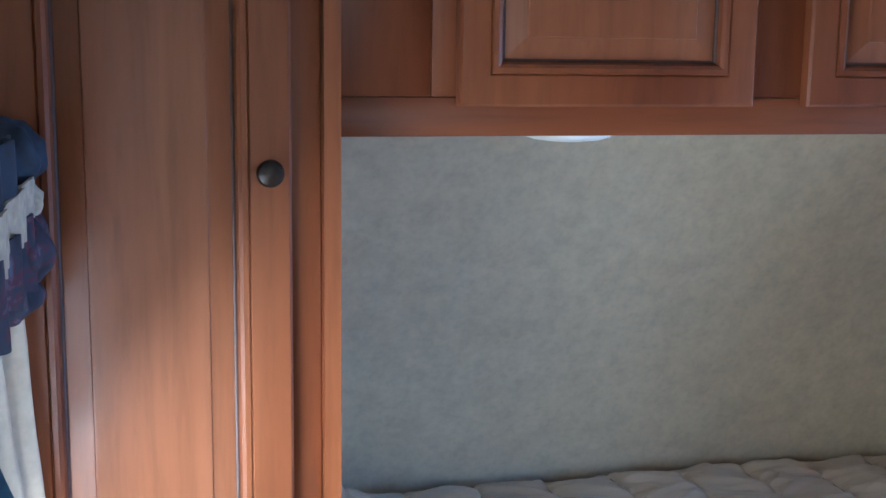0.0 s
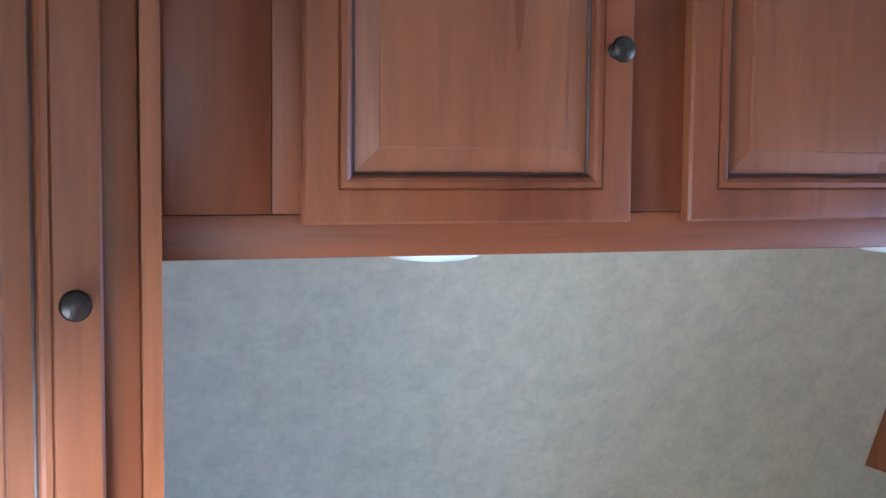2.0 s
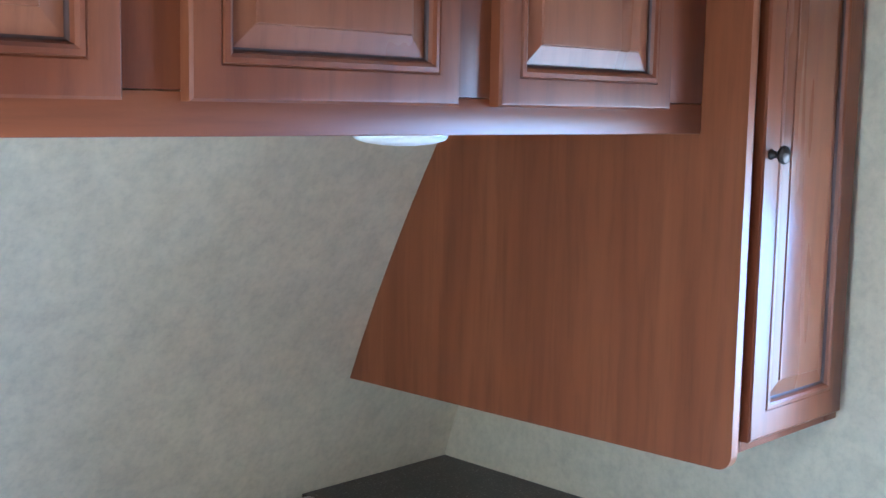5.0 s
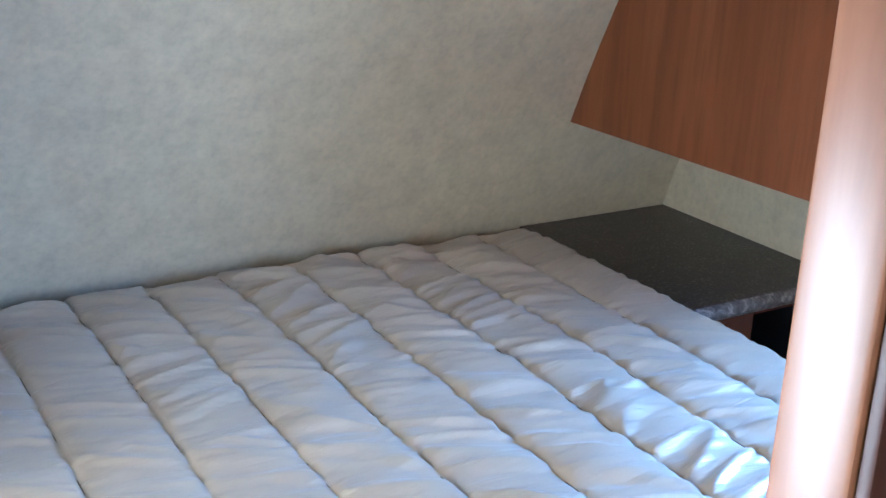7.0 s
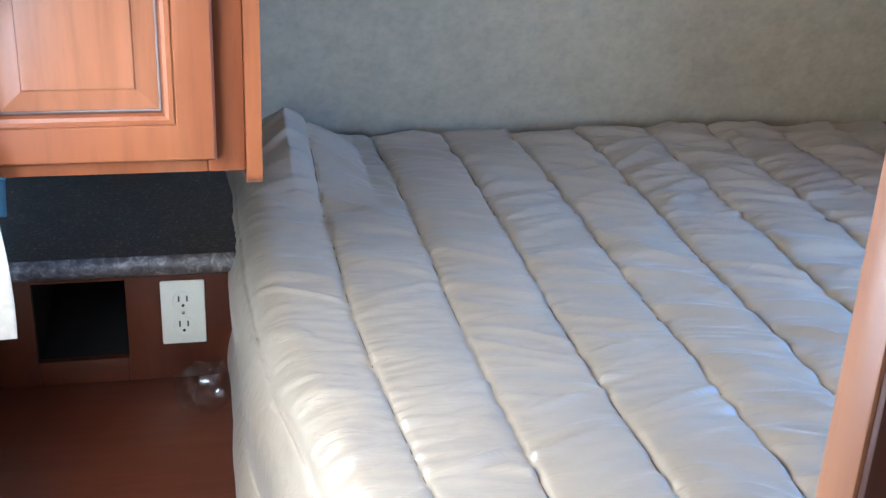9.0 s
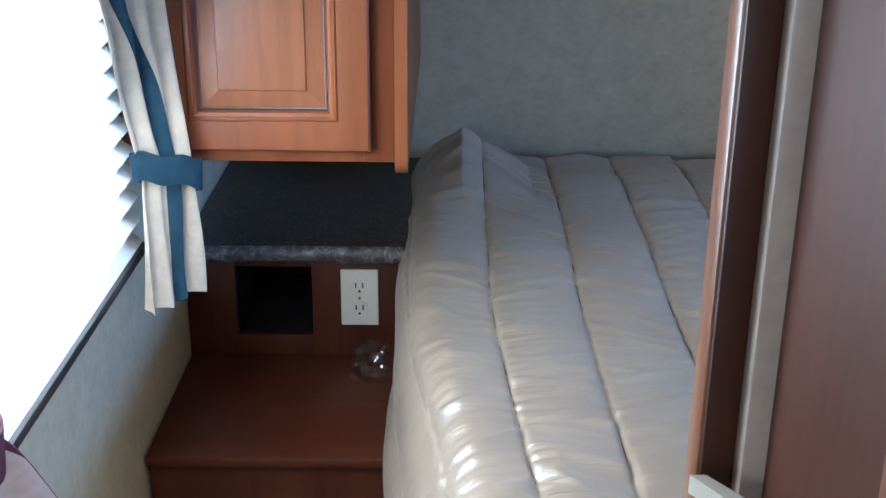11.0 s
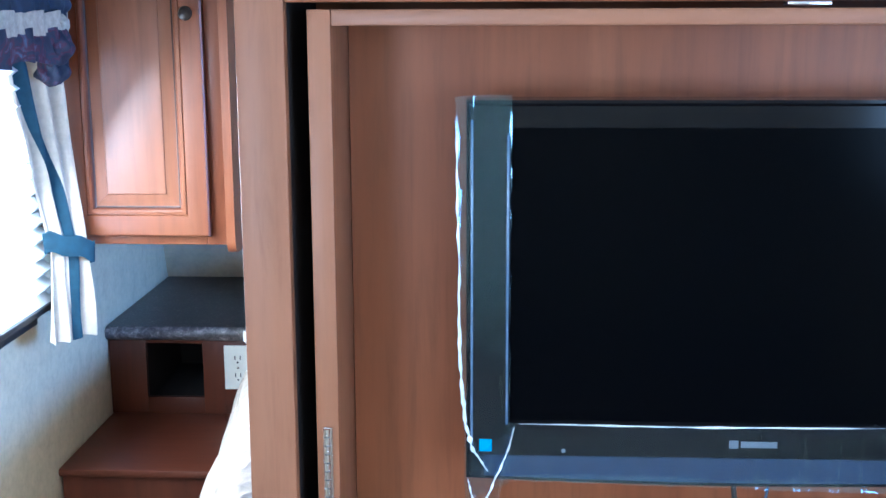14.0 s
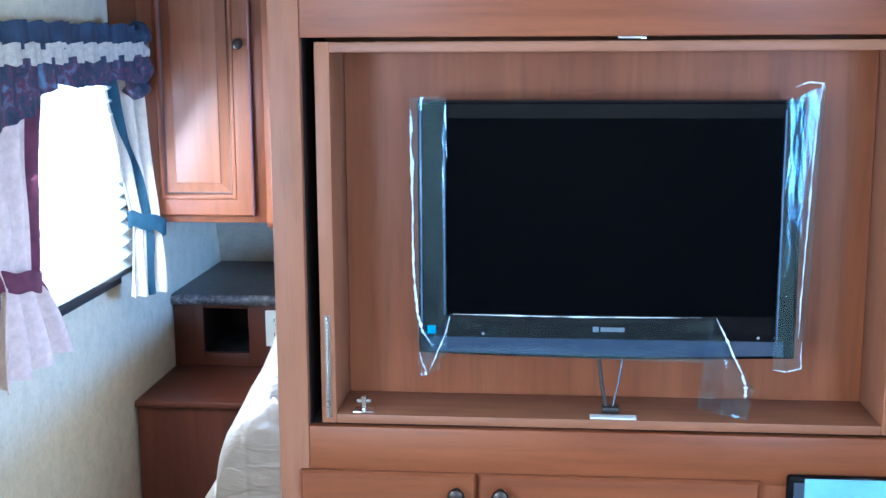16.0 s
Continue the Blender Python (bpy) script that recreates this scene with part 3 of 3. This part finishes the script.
comforter = thing("comforter", (1.165, -0.9, 0.2), "champagne satin comforter quilted in long channels, spread over the bed", "comforter")
q = sheet(bmesh.new(), 560, 500, quilt_point)
bmesh.ops.recalc_face_normals(q, faces=q.faces)
cover = part("cover", q, satin, comforter, "", 180)
sol = cover.modifiers.new("thickness", "SOLIDIFY")
sol.thickness, sol.offset = 0.008, -1
QSPAN = BX1 - BX0 - 0.11


def seam_line(k):
    """The stitched line between two channels, lying in its groove and darkened for shade."""
    pts = []
    for j in range(181):
        v = 0.006 + 0.8 * j / 180
        tt = v * ((BY0 - BY1) - 0.055 + 0.38)
        y = BY0 - min(tt, (BY0 - BY1) - 0.055)
        s = 0.557 - BX0 - 0.055 + k * PITCH
        for _ in range(3):
            sway = 0.004 * math.sin(y * 5.1 + 0.6) + 0.006 * noise.noise(Vector((s * 2.0, y * 2.3, 4.0)))
            s = 0.557 - BX0 - 0.055 + k * PITCH - sway
        u = (s + 0.40) / (QSPAN + 0.80)
        p = Vector(quilt_point(u, v))
        du = Vector(quilt_point(u + 0.004, v)) - Vector(quilt_point(u - 0.004, v))
        dv = Vector(quilt_point(u, v + 0.003)) - p
        n = dv.cross(du).normalized()
        if n.z < 0 and n.x > -0.2:
            n = -n
        pts.append(p + n * 0.0012)
    part("seam", tube(bmesh.new(), pts, 0.0008, 5), shaded_thread, comforter, "sunk stitched seam, darkened for the shade in its crease")


for k in range(0, 10):
    seam_line(k)
hem_pts = [quilt_point(0.19 + 0.62 * i / 300, 0.0) for i in range(301)]
part("hem", tube(bmesh.new(), [(x, y + 0.002, z + 0.002) for x, y, z in hem_pts], 0.0035, 6), satin, comforter, "corded satin hem")

# ---------------------------------------------------------------- television wall
FY, FX = -2.085, 0.696
tvw = thing("media_cabinet", (1.5, -1.95, 0.0), "wide cherry laminate media cabinet that closes the bedroom off", "cabinet")
RX = ROOM_W - 0.002
OPX0, OPX1, OPZ0, OPZ1 = 0.748, 1.755, 0.791, 1.448
part("face_stile", boxes((FX, OPX0, FY, FY + 0.02, 0.001, CEIL - 0.002), bev=0.002), edge_z, tvw)
part("face_stile", boxes((OPX1, RX, FY, FY + 0.02, 0.001, CEIL - 0.002), bev=0.002), lam_z, tvw)
part("top_rail", boxes((OPX0 + 0.0005, OPX1 - 0.0005, FY + 0.0005, FY + 0.02, OPZ1, CEIL - 0.002), bev=0.002), lam_x, tvw)
part("mid_rail", boxes((OPX0 + 0.0005, OPX1 - 0.0005, FY + 0.0005, FY + 0.02, 0.706, OPZ0), bev=0.002), lam_x, tvw)
part("base_front", boxes((OPX0 + 0.0005, OPX1 - 0.0005, FY + 0.004, FY + 0.02, 0.001, 0.7055)), lam_z, tvw)
part("end_panel", boxes((FX + 0.001, FX + 0.016, FY + 0.0205, -1.885, 0.001, CEIL - 0.002)), shaded_cherry_z, tvw)
part("back", boxes((FX + 0.017, RX, -1.855, -1.832, 0.001, CEIL - 0.002)), lam_z, tvw)
part("jamb", boxes((0.657, FX + 0.0155, -1.862, -1.831, 0.001, CEIL - 0.002), bev=0.002), jamb_lit_z, tvw, "varnished cherry door jamb, pale for window light")
# Thin layer added so that the jamb's rear face reads as shaded
part("stop", boxes((0.659, 0.6805, -1.868, -1.8625, 0.001, CEIL - 0.002), bev=0.001), jamb_shade_z, tvw, "thin dark layer for the jamb's shaded rear face")
part("strip", boxes((0.681, FX + 0.0155, -1.8845, -1.8635, 0.001, CEIL - 0.002), bev=0.003), pale_strip, tvw, "pale edge strip")
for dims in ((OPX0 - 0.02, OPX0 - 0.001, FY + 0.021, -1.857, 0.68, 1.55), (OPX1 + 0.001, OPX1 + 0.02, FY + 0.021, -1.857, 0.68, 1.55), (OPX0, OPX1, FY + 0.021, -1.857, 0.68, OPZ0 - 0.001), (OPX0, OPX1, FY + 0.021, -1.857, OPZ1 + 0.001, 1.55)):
    part("niche_panel", boxes(dims), recess, tvw, "niche lining behind the tray, black for its shade")


def slab_door(x0, x1, z0, z1, kx):
    d = part("door", rings(bmesh.new(), x0, x1, z0, z1, [(0, 0), (0, 0.012), (0.004, 0.017), (0.012, 0.018), (0.05, 0.018), (0.056, 0.013), (0.06, 0.012)], FY + 0.0035), lam_x, tvw, "cherry cabinet door")
    knob(d, kx, FY - 0.0145, 0.685)


slab_door(0.734, 1.036, 0.16, 0.715, 1.004)
slab_door(1.041, 1.51, 0.16, 0.715, 1.079)

catch = thing("door_catch", (0.67, -1.92, 1.026), "white plastic door catch on the jamb", "catch")
part("arm", prism(bmesh.new(), [(0.648, -1.8835), (0.659, -1.8835), (0.694, -1.932), (0.694, -1.944), (0.686, -1.944)], "z", 1.028, 1.042), ivory, catch)
part("bracket", boxes((0.683, 0.6955, -1.944, -1.8965, 1.018, 1.0275), bev=0.002), steel, catch)

# swivelling tray that carries the television
tray = thing("swivel_shelf_unit", (1.25, -2.0, 0.795), "shallow cherry laminate tray, slightly ajar in the cabinet opening", "shelf")
TX0, TX1, TZ0, TZ1, TYF, TYB = 0.770, 1.732, 0.7945, 1.441, -2.075, -1.935
part("back", boxes((TX0 + 0.026, TX1 - 0.026, TYB, TYB + 0.012, TZ0, TZ1)), lam_z, tray)
part("side", boxes((TX0, TX0 + 0.025, TYF, TYB + 0.012, TZ0, TZ1), bev=0.0015), edge_z, tray)
part("side", boxes((TX1 - 0.025, TX1, TYF, TYB + 0.012, TZ0, TZ1), bev=0.0015), edge_z, tray)
part("top", boxes((TX0 + 0.0255, TX1 - 0.0255, TYF, TYB - 0.0005, TZ1 - 0.017, TZ1), bev=0.0015), edge_x, tray)
part("shelf", boxes((TX0 + 0.0255, TX1 - 0.0255, TYF, TYB - 0.0005, TZ0, TZ0 + 0.016), bev=0.0015), edge_x, tray)

tv = thing("television", (1.251, -2.02, 0.91), "black flat television, switched off, still in its packing film", "television")
X0, X1, Z0, Z1, YF = 0.936, 1.566, 0.915, 1.345, -2.05
bz = bmesh.new()
low = [(X0 + (X1 - X0) * i / 24, Z0 - 0.006 * math.sin(math.pi * i / 24)) for i in range(25)]
prism(bz, low + [(X1, Z1), (X0, Z1)], "y", YF, YF + 0.06)
bmesh.ops.bevel(bz, geom=[e for e in bz.edges if all(abs(v.co.y - YF) < 1e-6 for v in e.verts)], offset=0.006, segments=3, affect="EDGES")
part("bezel", bz, tv_black, tv, "glossy black bezel")
part("screen", boxes((0.983, 1.530, YF - 0.0008, YF + 0.001, 0.987, 1.316)), screen_mat, tv, "dark blank screen")
part("speaker_bar", prism(bmesh.new(), [(X0 + 0.02 + (X1 - X0 - 0.04) * i / 24, Z0 + 0.006 - 0.005 * math.sin(math.pi * i / 24)) for i in range(25)] + [(X1 - 0.02, 0.945), (X0 + 0.02, 0.945)], "y", YF - 0.002, YF + 0.002), tv_grey, tv, "blue-grey speaker strip")
part("bracket", boxes((1.17, 1.33, YF + 0.061, TYB - 0.001, 1.05, 1.25), bev=0.004), black_trim, tv)
part("emblem", boxes((1.231, 1.241, YF - 0.002, YF - 0.0005, 0.957, 0.966), (1.244, 1.284, YF - 0.002, YF - 0.0005, 0.958, 0.965)), logo_grey, tv, "small silver maker's mark")
part("sticker", boxes((0.951, 0.965, YF - 0.0022, YF - 0.0005, 0.95, 0.964)), energy_blue, tv, "small blue sticker")
for x in (1.046, 1.505):
    part("indicator", lathe(bmesh.new(), [(0.0025, 0), (0.0022, 0.001)], (x, YF - 0.0003, 0.951), (0, -1, 0), 10), logo_grey, tv)


def film_sheet(name, corners, nu, nv, wave, seed, depth=0.006, lean=0.0, label="clear wrinkled packing film"):
    """A wrinkled film spread between four corners (x, z): low left, low right, high right, high left."""
    a, b, c, d = [Vector((x, 0, z)) for x, z in corners]

    def at(u, v):
        p = a.lerp(b, u).lerp(d.lerp(c, u), v)
        n1 = noise.noise(Vector((p.x * 30 + seed, p.z * 9, seed)))
        n2 = noise.noise(Vector((p.x * 70, p.z * 40 + seed, seed * 2)))
        rim = max(abs(2 * u - 1), abs(2 * v - 1)) ** 6
        return p.x + 0.002 * n2 * rim, YF - depth + lean * (u - 1.0) * (b.x - a.x) - wave * (0.5 + n1) - 0.25 * wave * n2 - 0.002 * rim * (1 + 0.5 * n2), p.z + 0.002 * n1 * rim
    bm = sheet(bmesh.new(), nu, nv, at)
    bmesh.ops.recalc_face_normals(bm, faces=bm.faces)
    return part(name, bm, film, tv, label)


film_sheet("film_strip", [(0.935, 0.893), (0.985, 0.915), (0.985, 1.352), (0.924, 1.35)], 16, 60, 0.0012, 3.0)
film_sheet("film_strip", [(1.528, 0.898), (1.578, 0.9), (1.592, 1.368), (1.533, 1.345)], 16, 60, 0.0012, 11.0, 0.006, 0.07)
film_sheet("film_strip", [(0.972, 0.918), (1.425, 0.908), (1.432, 0.988), (0.985, 0.985)], 60, 14, 0.0011, 5.0)
film_sheet("film_flap", [(1.405, 0.83), (1.488, 0.812), (1.5, 0.865), (1.428, 0.99)], 22, 30, 0.006, 8.0)
film_sheet("film_flap", [(0.938, 0.875), (0.972, 0.89), (0.992, 0.985), (0.94, 0.94)], 16, 20, 0.007, 21.0)


def film_edge(points, seed, width=0.0009):
    """The gathered, folded rim of a film: a thin crumpled cord."""
    pts = []
    for (xa, za), (xb, zb) in zip(points, points[1:]):
        for i in range(14):
            t = i / 14
            x, z = xa + (xb - xa) * t, za + (zb - za) * t
            pts.append((x + 0.0014 * noise.noise(Vector((x * 60, z * 60, seed))), YF - 0.013 - 0.002 * noise.noise(Vector((z * 80, x * 80, seed))), z))
    part("film_fold", tube(bmesh.new(), pts, width, 6, lambda i: max(0.12, (0.8 + 1.3 * noise.noise(Vector((i * 0.37, seed, 0.0)))) * min(1.0, 0.25 + 3.0 * min(i, len(pts) - 1 - i) / len(pts)))), fold_highlight, tv, "folded film edge, white for its highlights")


film_edge([(0.929, 1.2), (0.928, 1.1), (0.931, 1.03), (0.936, 0.985), (0.945, 0.955), (0.962, 0.928)], 1.0, 0.0026)
film_edge([(0.926, 1.33), (0.927, 1.22), (0.929, 1.15)], 17.0, 0.0016)
film_edge([(1.434, 0.986), (1.452, 0.95), (1.47, 0.91), (1.484, 0.885)], 4.0, 0.002)
film_edge([(1.478, 0.893), (1.486, 0.87), (1.485, 0.845)], 31.0, 0.003)
film_edge([(1.582, 1.35), (1.576, 1.2), (1.569, 1.02), (1.568, 0.95)], 6.0, 0.0013)
film_edge([(1.545, 1.366), (1.565, 1.374), (1.588, 1.372), (1.584, 1.34)], 23.0, 0.0015)
film_edge([(1.53, 0.9), (1.55, 0.897), (1.574, 0.903), (1.573, 0.95)], 27.0, 0.0012)
film_edge([(0.995, 0.987), (1.2, 0.985), (1.425, 0.987)], 9.0, 0.0012)
film_edge([(0.991, 0.983), (0.98, 0.945), (0.962, 0.905), (0.955, 0.888)], 13.0, 0.0014)
film_edge([(0.938, 0.92), (0.944, 0.9), (0.952, 0.88)], 37.0, 0.0014)
# clear film edges that stand straight along the bezel; 0.9425 is its painted reflection
for x, za, zb in ((0.9815, 1.31, 0.985), (0.9425, 1.325, 0.96), (1.5335, 1.33, 0.95)):
    part("film_rim_glint", boxes((x - 0.0014, x + 0.0014, YF - 0.0115, YF - 0.0095, zb, za), bev=0.0008), rim_glint, tv, "straight blue-white line for packing film edge and bezel reflection")

prop = thing("wire_prop", (1.262, -2.03, 0.811), "thin wire prop under the television with a black foot", "prop")
part("wire", tube(bmesh.new(), [(1.243, -2.02, 0.908), (1.249, -2.025, 0.86), (1.257, -2.03, 0.818)], 0.0032), black_trim, prop)
part("wire", tube(bmesh.new(), [(1.285, -2.02, 0.908), (1.277, -2.025, 0.86), (1.268, -2.03, 0.818)], 0.0019), tv_grey, prop)
part("foot", boxes((1.249, 1.279, -2.042, -2.015, 0.8107, 0.822), bev=0.003), black_trim, prop)
tag = link("paper_tag", boxes((1.228, 1.306, -2.072, -2.052, 0.8107, 0.8135), bev=0.0008), label_white)
tagged(tag, "small white paper tag lying on the tray shelf", "tag")

bolt = thing("latch", (0.838, -2.05, 0.811), "bright steel barrel latch on the tray shelf", "latch")
part("plate", boxes((0.822, 0.858, -2.068, -2.04, 0.8107, 0.8135), bev=0.001), steel, bolt)
part("barrel", tube(bmesh.new(), [(0.84, -2.055, 0.8135), (0.84, -2.055, 0.838)], 0.005, 12), steel, bolt)
part("finger", tube(bmesh.new(), [(0.828, -2.055, 0.829), (0.852, -2.055, 0.829)], 0.0032, 10), steel, bolt)
hinge = thing("piano_hinge", (0.782, -2.08, 0.81), "bright steel piano hinge strip on the tray edge", "hinge")
part("leaf", boxes((0.7775, 0.788, -2.0785, -2.0755, 0.805, 0.985)), steel, hinge)
for i in range(18):
    z = 0.806 + i * 0.01
    part("knuckle", tube(bmesh.new(), [(0.782, -2.081, z), (0.782, -2.081, z + 0.0085)], 0.0036, 8), steel, hinge)
strike = link("strike_plate", boxes((1.262, 1.306, FY - 0.002, FY + 0.02, 1.4435, 1.4475), bev=0.001), steel)
tagged(strike, "bright steel strike plate above the tray", "latch")

stereo = thing("stereo", (1.65, -2.1, 0.53), "black built-in stereo with cyan protective film", "stereo")
part("body", boxes((1.553, 1.751, FY - 0.018, FY - 0.0005, 0.53, 0.73), bev=0.006), tv_black, stereo)
part("fascia", boxes((1.563, 1.741, FY - 0.021, FY - 0.0182, 0.54, 0.72), bev=0.002), tv_grey, stereo)
part("film", boxes((1.58, 1.75, FY - 0.0235, FY - 0.0213, 0.69, 0.728)), cyan_film, stereo, "cyan protective film")

# ---------------------------------------------------------------- window dressing
def pleated_shade(x, side, y0, y1, z0, z1, label):
    n = int((z1 - z0) / 0.0165)
    bm = bmesh.new()
    rows = []
    for i in range(n + 1):
        xx = x + side * (0.004 if i % 2 else 0.024)
        z = z0 + (z1 - z0) * i / n
        rows.append([bm.verts.new((xx, y, z)) for y in (y0, y1)])
    for a, b in zip(rows, rows[1:]):
        bm.faces.new((a[0], a[1], b[1], b[0]))
    s = thing("pleated_shade", (x, (y0 + y1) / 2, z0), label, "blind")
    part("cloth", bm, shade_cloth, s)
    part("rail", boxes((min(x + side * 0.004, x + side * 0.03), max(x + side * 0.004, x + side * 0.03), y0, y1, z0 - 0.014, z0 - 0.001), bev=0.002), black_trim, s)


pleated_shade(0.03, 1, -1.68, -0.985, 0.86, 1.45, "white pleated window shade, let down and lit through")
for nm, x in (("backdrop", -0.5), ("backdrop", ROOM_W + 0.5)):
    tagged(link(nm, boxes((x - 0.01, x + 0.01, -5.4, 0.2, -0.2, 2.6)), sky_glow), "bright hazy daylight outside the window", "backdrop", kind="structure")


def curtain(y0, y1, tie_y, half, low0, low1, cloth, border, stripe, aslant, label):
    """A tied-back curtain on the side wall: swept to the tie and flaring below; stripe gives the border's place across it at the top, the tie and the hem, and its half width."""
    ZT, ZK, ZL = 1.425, 0.975, 0.785
    c = thing("curtain", (0.06, tie_y, ZL), label, "curtain", "curtains at the window")

    def at(u, z):
        if z > ZK:
            k = (z - ZK) / (ZT - ZK)
            e = k ** 0.8
            a, b = tie_y - half + (y0 - tie_y + half) * e, tie_y + half + (y1 - tie_y - half) * e
            amp = 0.013 + 0.011 * k
        else:
            k = (ZK - z) / (ZK - ZL)
            e = k ** 0.8
            a, b = tie_y - half + (low0 - tie_y + half) * e, tie_y + half + (low1 - tie_y - half) * e
            amp = 0.013 + 0.024 * k
        w = math.sin(u * 2 * math.pi * 3.5 + 0.5 + 0.5 * z) + 0.35 * math.sin(u * 23 + z * 4)
        return (0.106 if aslant else 0.112) - 0.045 * max(0.0, z - ZK) / (ZT - ZK) + aslant * (u - 0.5) + (0.4 if aslant else 1.0) * amp * w + 0.006 * noise.noise(Vector((u * 5, z * 8, y0))), a + (b - a) * u, z + 0.004 * math.sin(u * 11) * (1 if z < ZK else 0)

    def stripe_at(z):
        top, mid, low, w = stripe
        m = mid + (top - mid) * (z - ZK) / (ZT - ZK) if z > ZK else mid + (low - mid) * (ZK - z) / (ZK - ZL)
        if not aslant and z < ZK:
            w *= max(0.1, 1 - 4 * (ZK - z) / (ZK - ZL))
        return m - w, m + w

    def piece(ends, nu):
        def fn(u, v):
            z = ZL + (ZT - ZL) * v
            lo, hi = ends(z)
            return at(lo + (hi - lo) * u, z)
        return thicken(sheet(bmesh.new(), nu, 48, fn), 0.0025)
    part("cloth", piece(lambda z: (0.0, stripe_at(z)[0]), 32), cloth, c, "", 80)
    part("border", piece(stripe_at, 14), border, c, "coloured border strip", 80)
    if stripe[1] + stripe[3] < 0.99:
        part("cloth", piece(lambda z: (stripe_at(z)[1], 1.0), 32), cloth, c, "", 80)
    tie = bmesh.new()
    seg, hh = 32, 0.021
    loops = []
    for z in (ZK - hh, ZK + hh):
        loops.append([tie.verts.new(((0.106 if aslant else 0.112) + 0.55 * aslant * math.cos(t) + (0.022 + (0.003 if z > ZK else 0)) * math.sin(t), tie_y + (half + 0.007 + (0.004 if z > ZK else 0)) * math.cos(t), z - 0.016 * math.cos(t) + 0.003 * math.sin(5 * t))) for t in [2 * math.pi * i / seg for i in range(seg)]])
    for i in range(seg):
        tie.faces.new((loops[0][i], loops[0][(i + 1) % seg], loops[1][(i + 1) % seg], loops[1][i]))
    part("tie_back", thicken(tie, 0.003), border, c, "cloth tie-back", 80)
    return c


curtain(-1.13, -1.0, -1.022, 0.026, -1.08, -0.98, cream, blue_cloth, (0.14, 0.6, 0.64, 0.12), 0.062, "cream curtain with a blue border, tied back beside the wardrobe")
curtain(-1.96, -1.56, -1.79, 0.078, -1.93, -1.56, mauve, maroon_cloth, (0.91, 0.91, 0.91, 0.09), 0.0, "mauve-cream curtain with a maroon border, tied back")


def valance():
    v = thing("valance", (0.06, -1.38, 1.36), "gathered navy and maroon valance with a cream ruffle", "valance")
    y0, y1 = -1.9, -0.995

    def hem(u):
        return 1.355 - 0.09 * max(0.0, 1 - u / 0.3) ** 0.8 - 0.012 * abs(math.sin(u * 9))

    def band(lo, hi, base, amp, freq, seed):
        def at(u, w):
            z = lo(u) + (hi(u) - lo(u)) * w
            ripple = math.sin(u * freq + 1.3 * math.sin(u * 17 + seed)) + 0.4 * math.sin(u * freq * 2.3 + seed + w)
            turn = max(0.0, u - 0.9) / 0.1
            if turn > 0:
                return base + (0.012 - base) * turn ** 1.5 + amp * ripple * (1 - turn), y1 - 0.012 + 0.014 * math.sin(turn * math.pi / 2), z + 0.002 * ripple * (1 - turn)
            return base + amp * ripple, y0 + (y1 - 0.012 - y0) * u / 0.9, z + 0.0025 * ripple * (2 * w - 1)
        return thicken(sheet(bmesh.new(), 420, 10, at), 0.003)
    part("lower_cloth", band(hem, lambda u: 1.41, 0.12, 0.008, 46, 1.0), valance_cloth, v, "navy and maroon figured cloth", 80)
    part("ruffle", band(lambda u: 1.4, lambda u: 1.442, 0.126, 0.004, 62, 4.0), ruffle_cloth, v, "cream ruffle", 80)
    part("heading", band(lambda u: 1.432, lambda u: 1.486, 0.115, 0.007, 52, 2.0), navy_cloth, v, "gathered navy heading", 80)
    for (cx, cy, cz), (sx, sy, sz), cloth in (((0.108, -1.03, 1.463), (0.03, 0.034, 0.034), navy_cloth), ((0.108, -1.035, 1.419), (0.028, 0.033, 0.022), ruffle_cloth), ((0.112, -1.045, 1.376), (0.031, 0.042, 0.04), valance_cloth), ((0.096, -1.03, 1.332), (0.032, 0.034, 0.034), valance_cloth)):
        bm = bmesh.new()
        bmesh.ops.create_icosphere(bm, subdivisions=4, radius=1.0)
        for p in bm.verts:
            d = p.co.copy()
            k = 1 + 0.13 * math.sin(7 * math.atan2(d.x, -d.y) + 3 * d.z + cz * 40) * (1 - 0.4 * abs(d.z)) + 0.2 * noise.noise(d * 1.7 + Vector((cz * 30, 0, 0)))
            p.co = Vector((cx + sx * d.x * k, cy + sy * d.y * k, cz + sz * d.z * (1 + 0.2 * noise.noise(d * 2.3))))
        part("end_gather", bm, cloth, v, "bunched cloth at the valance end", 180)
    part("rod", tube(bmesh.new(), [(0.102, y0 + 0.01, 1.455), (0.102, y1 - 0.01, 1.455)], 0.005), ivory, v)
    part("board", boxes((0.001, 0.094, y0 + 0.005, y1 - 0.005, 1.455, 1.475)), ivory, v)


valance()

# crumpled clear plastic on the storage step
wrap = bmesh.new()
bmesh.ops.create_icosphere(wrap, subdivisions=4, radius=1.0)
for v in wrap.verts:
    k = 0.95 + 0.25 * noise.noise(v.co * 1.8) + 0.13 * noise.noise(v.co * 5.0)
    v.co = Vector((0.356 + v.co.x * 0.048 * k, -0.605 + v.co.y * 0.045 * k, 0.4535 + max(0.0, (v.co.z + 0.35)) * 0.052 * k))
tagged(link("plastic_wrap", wrap, wrap_film), "crumpled clear plastic wrap on the storage box", "plastic wrap")
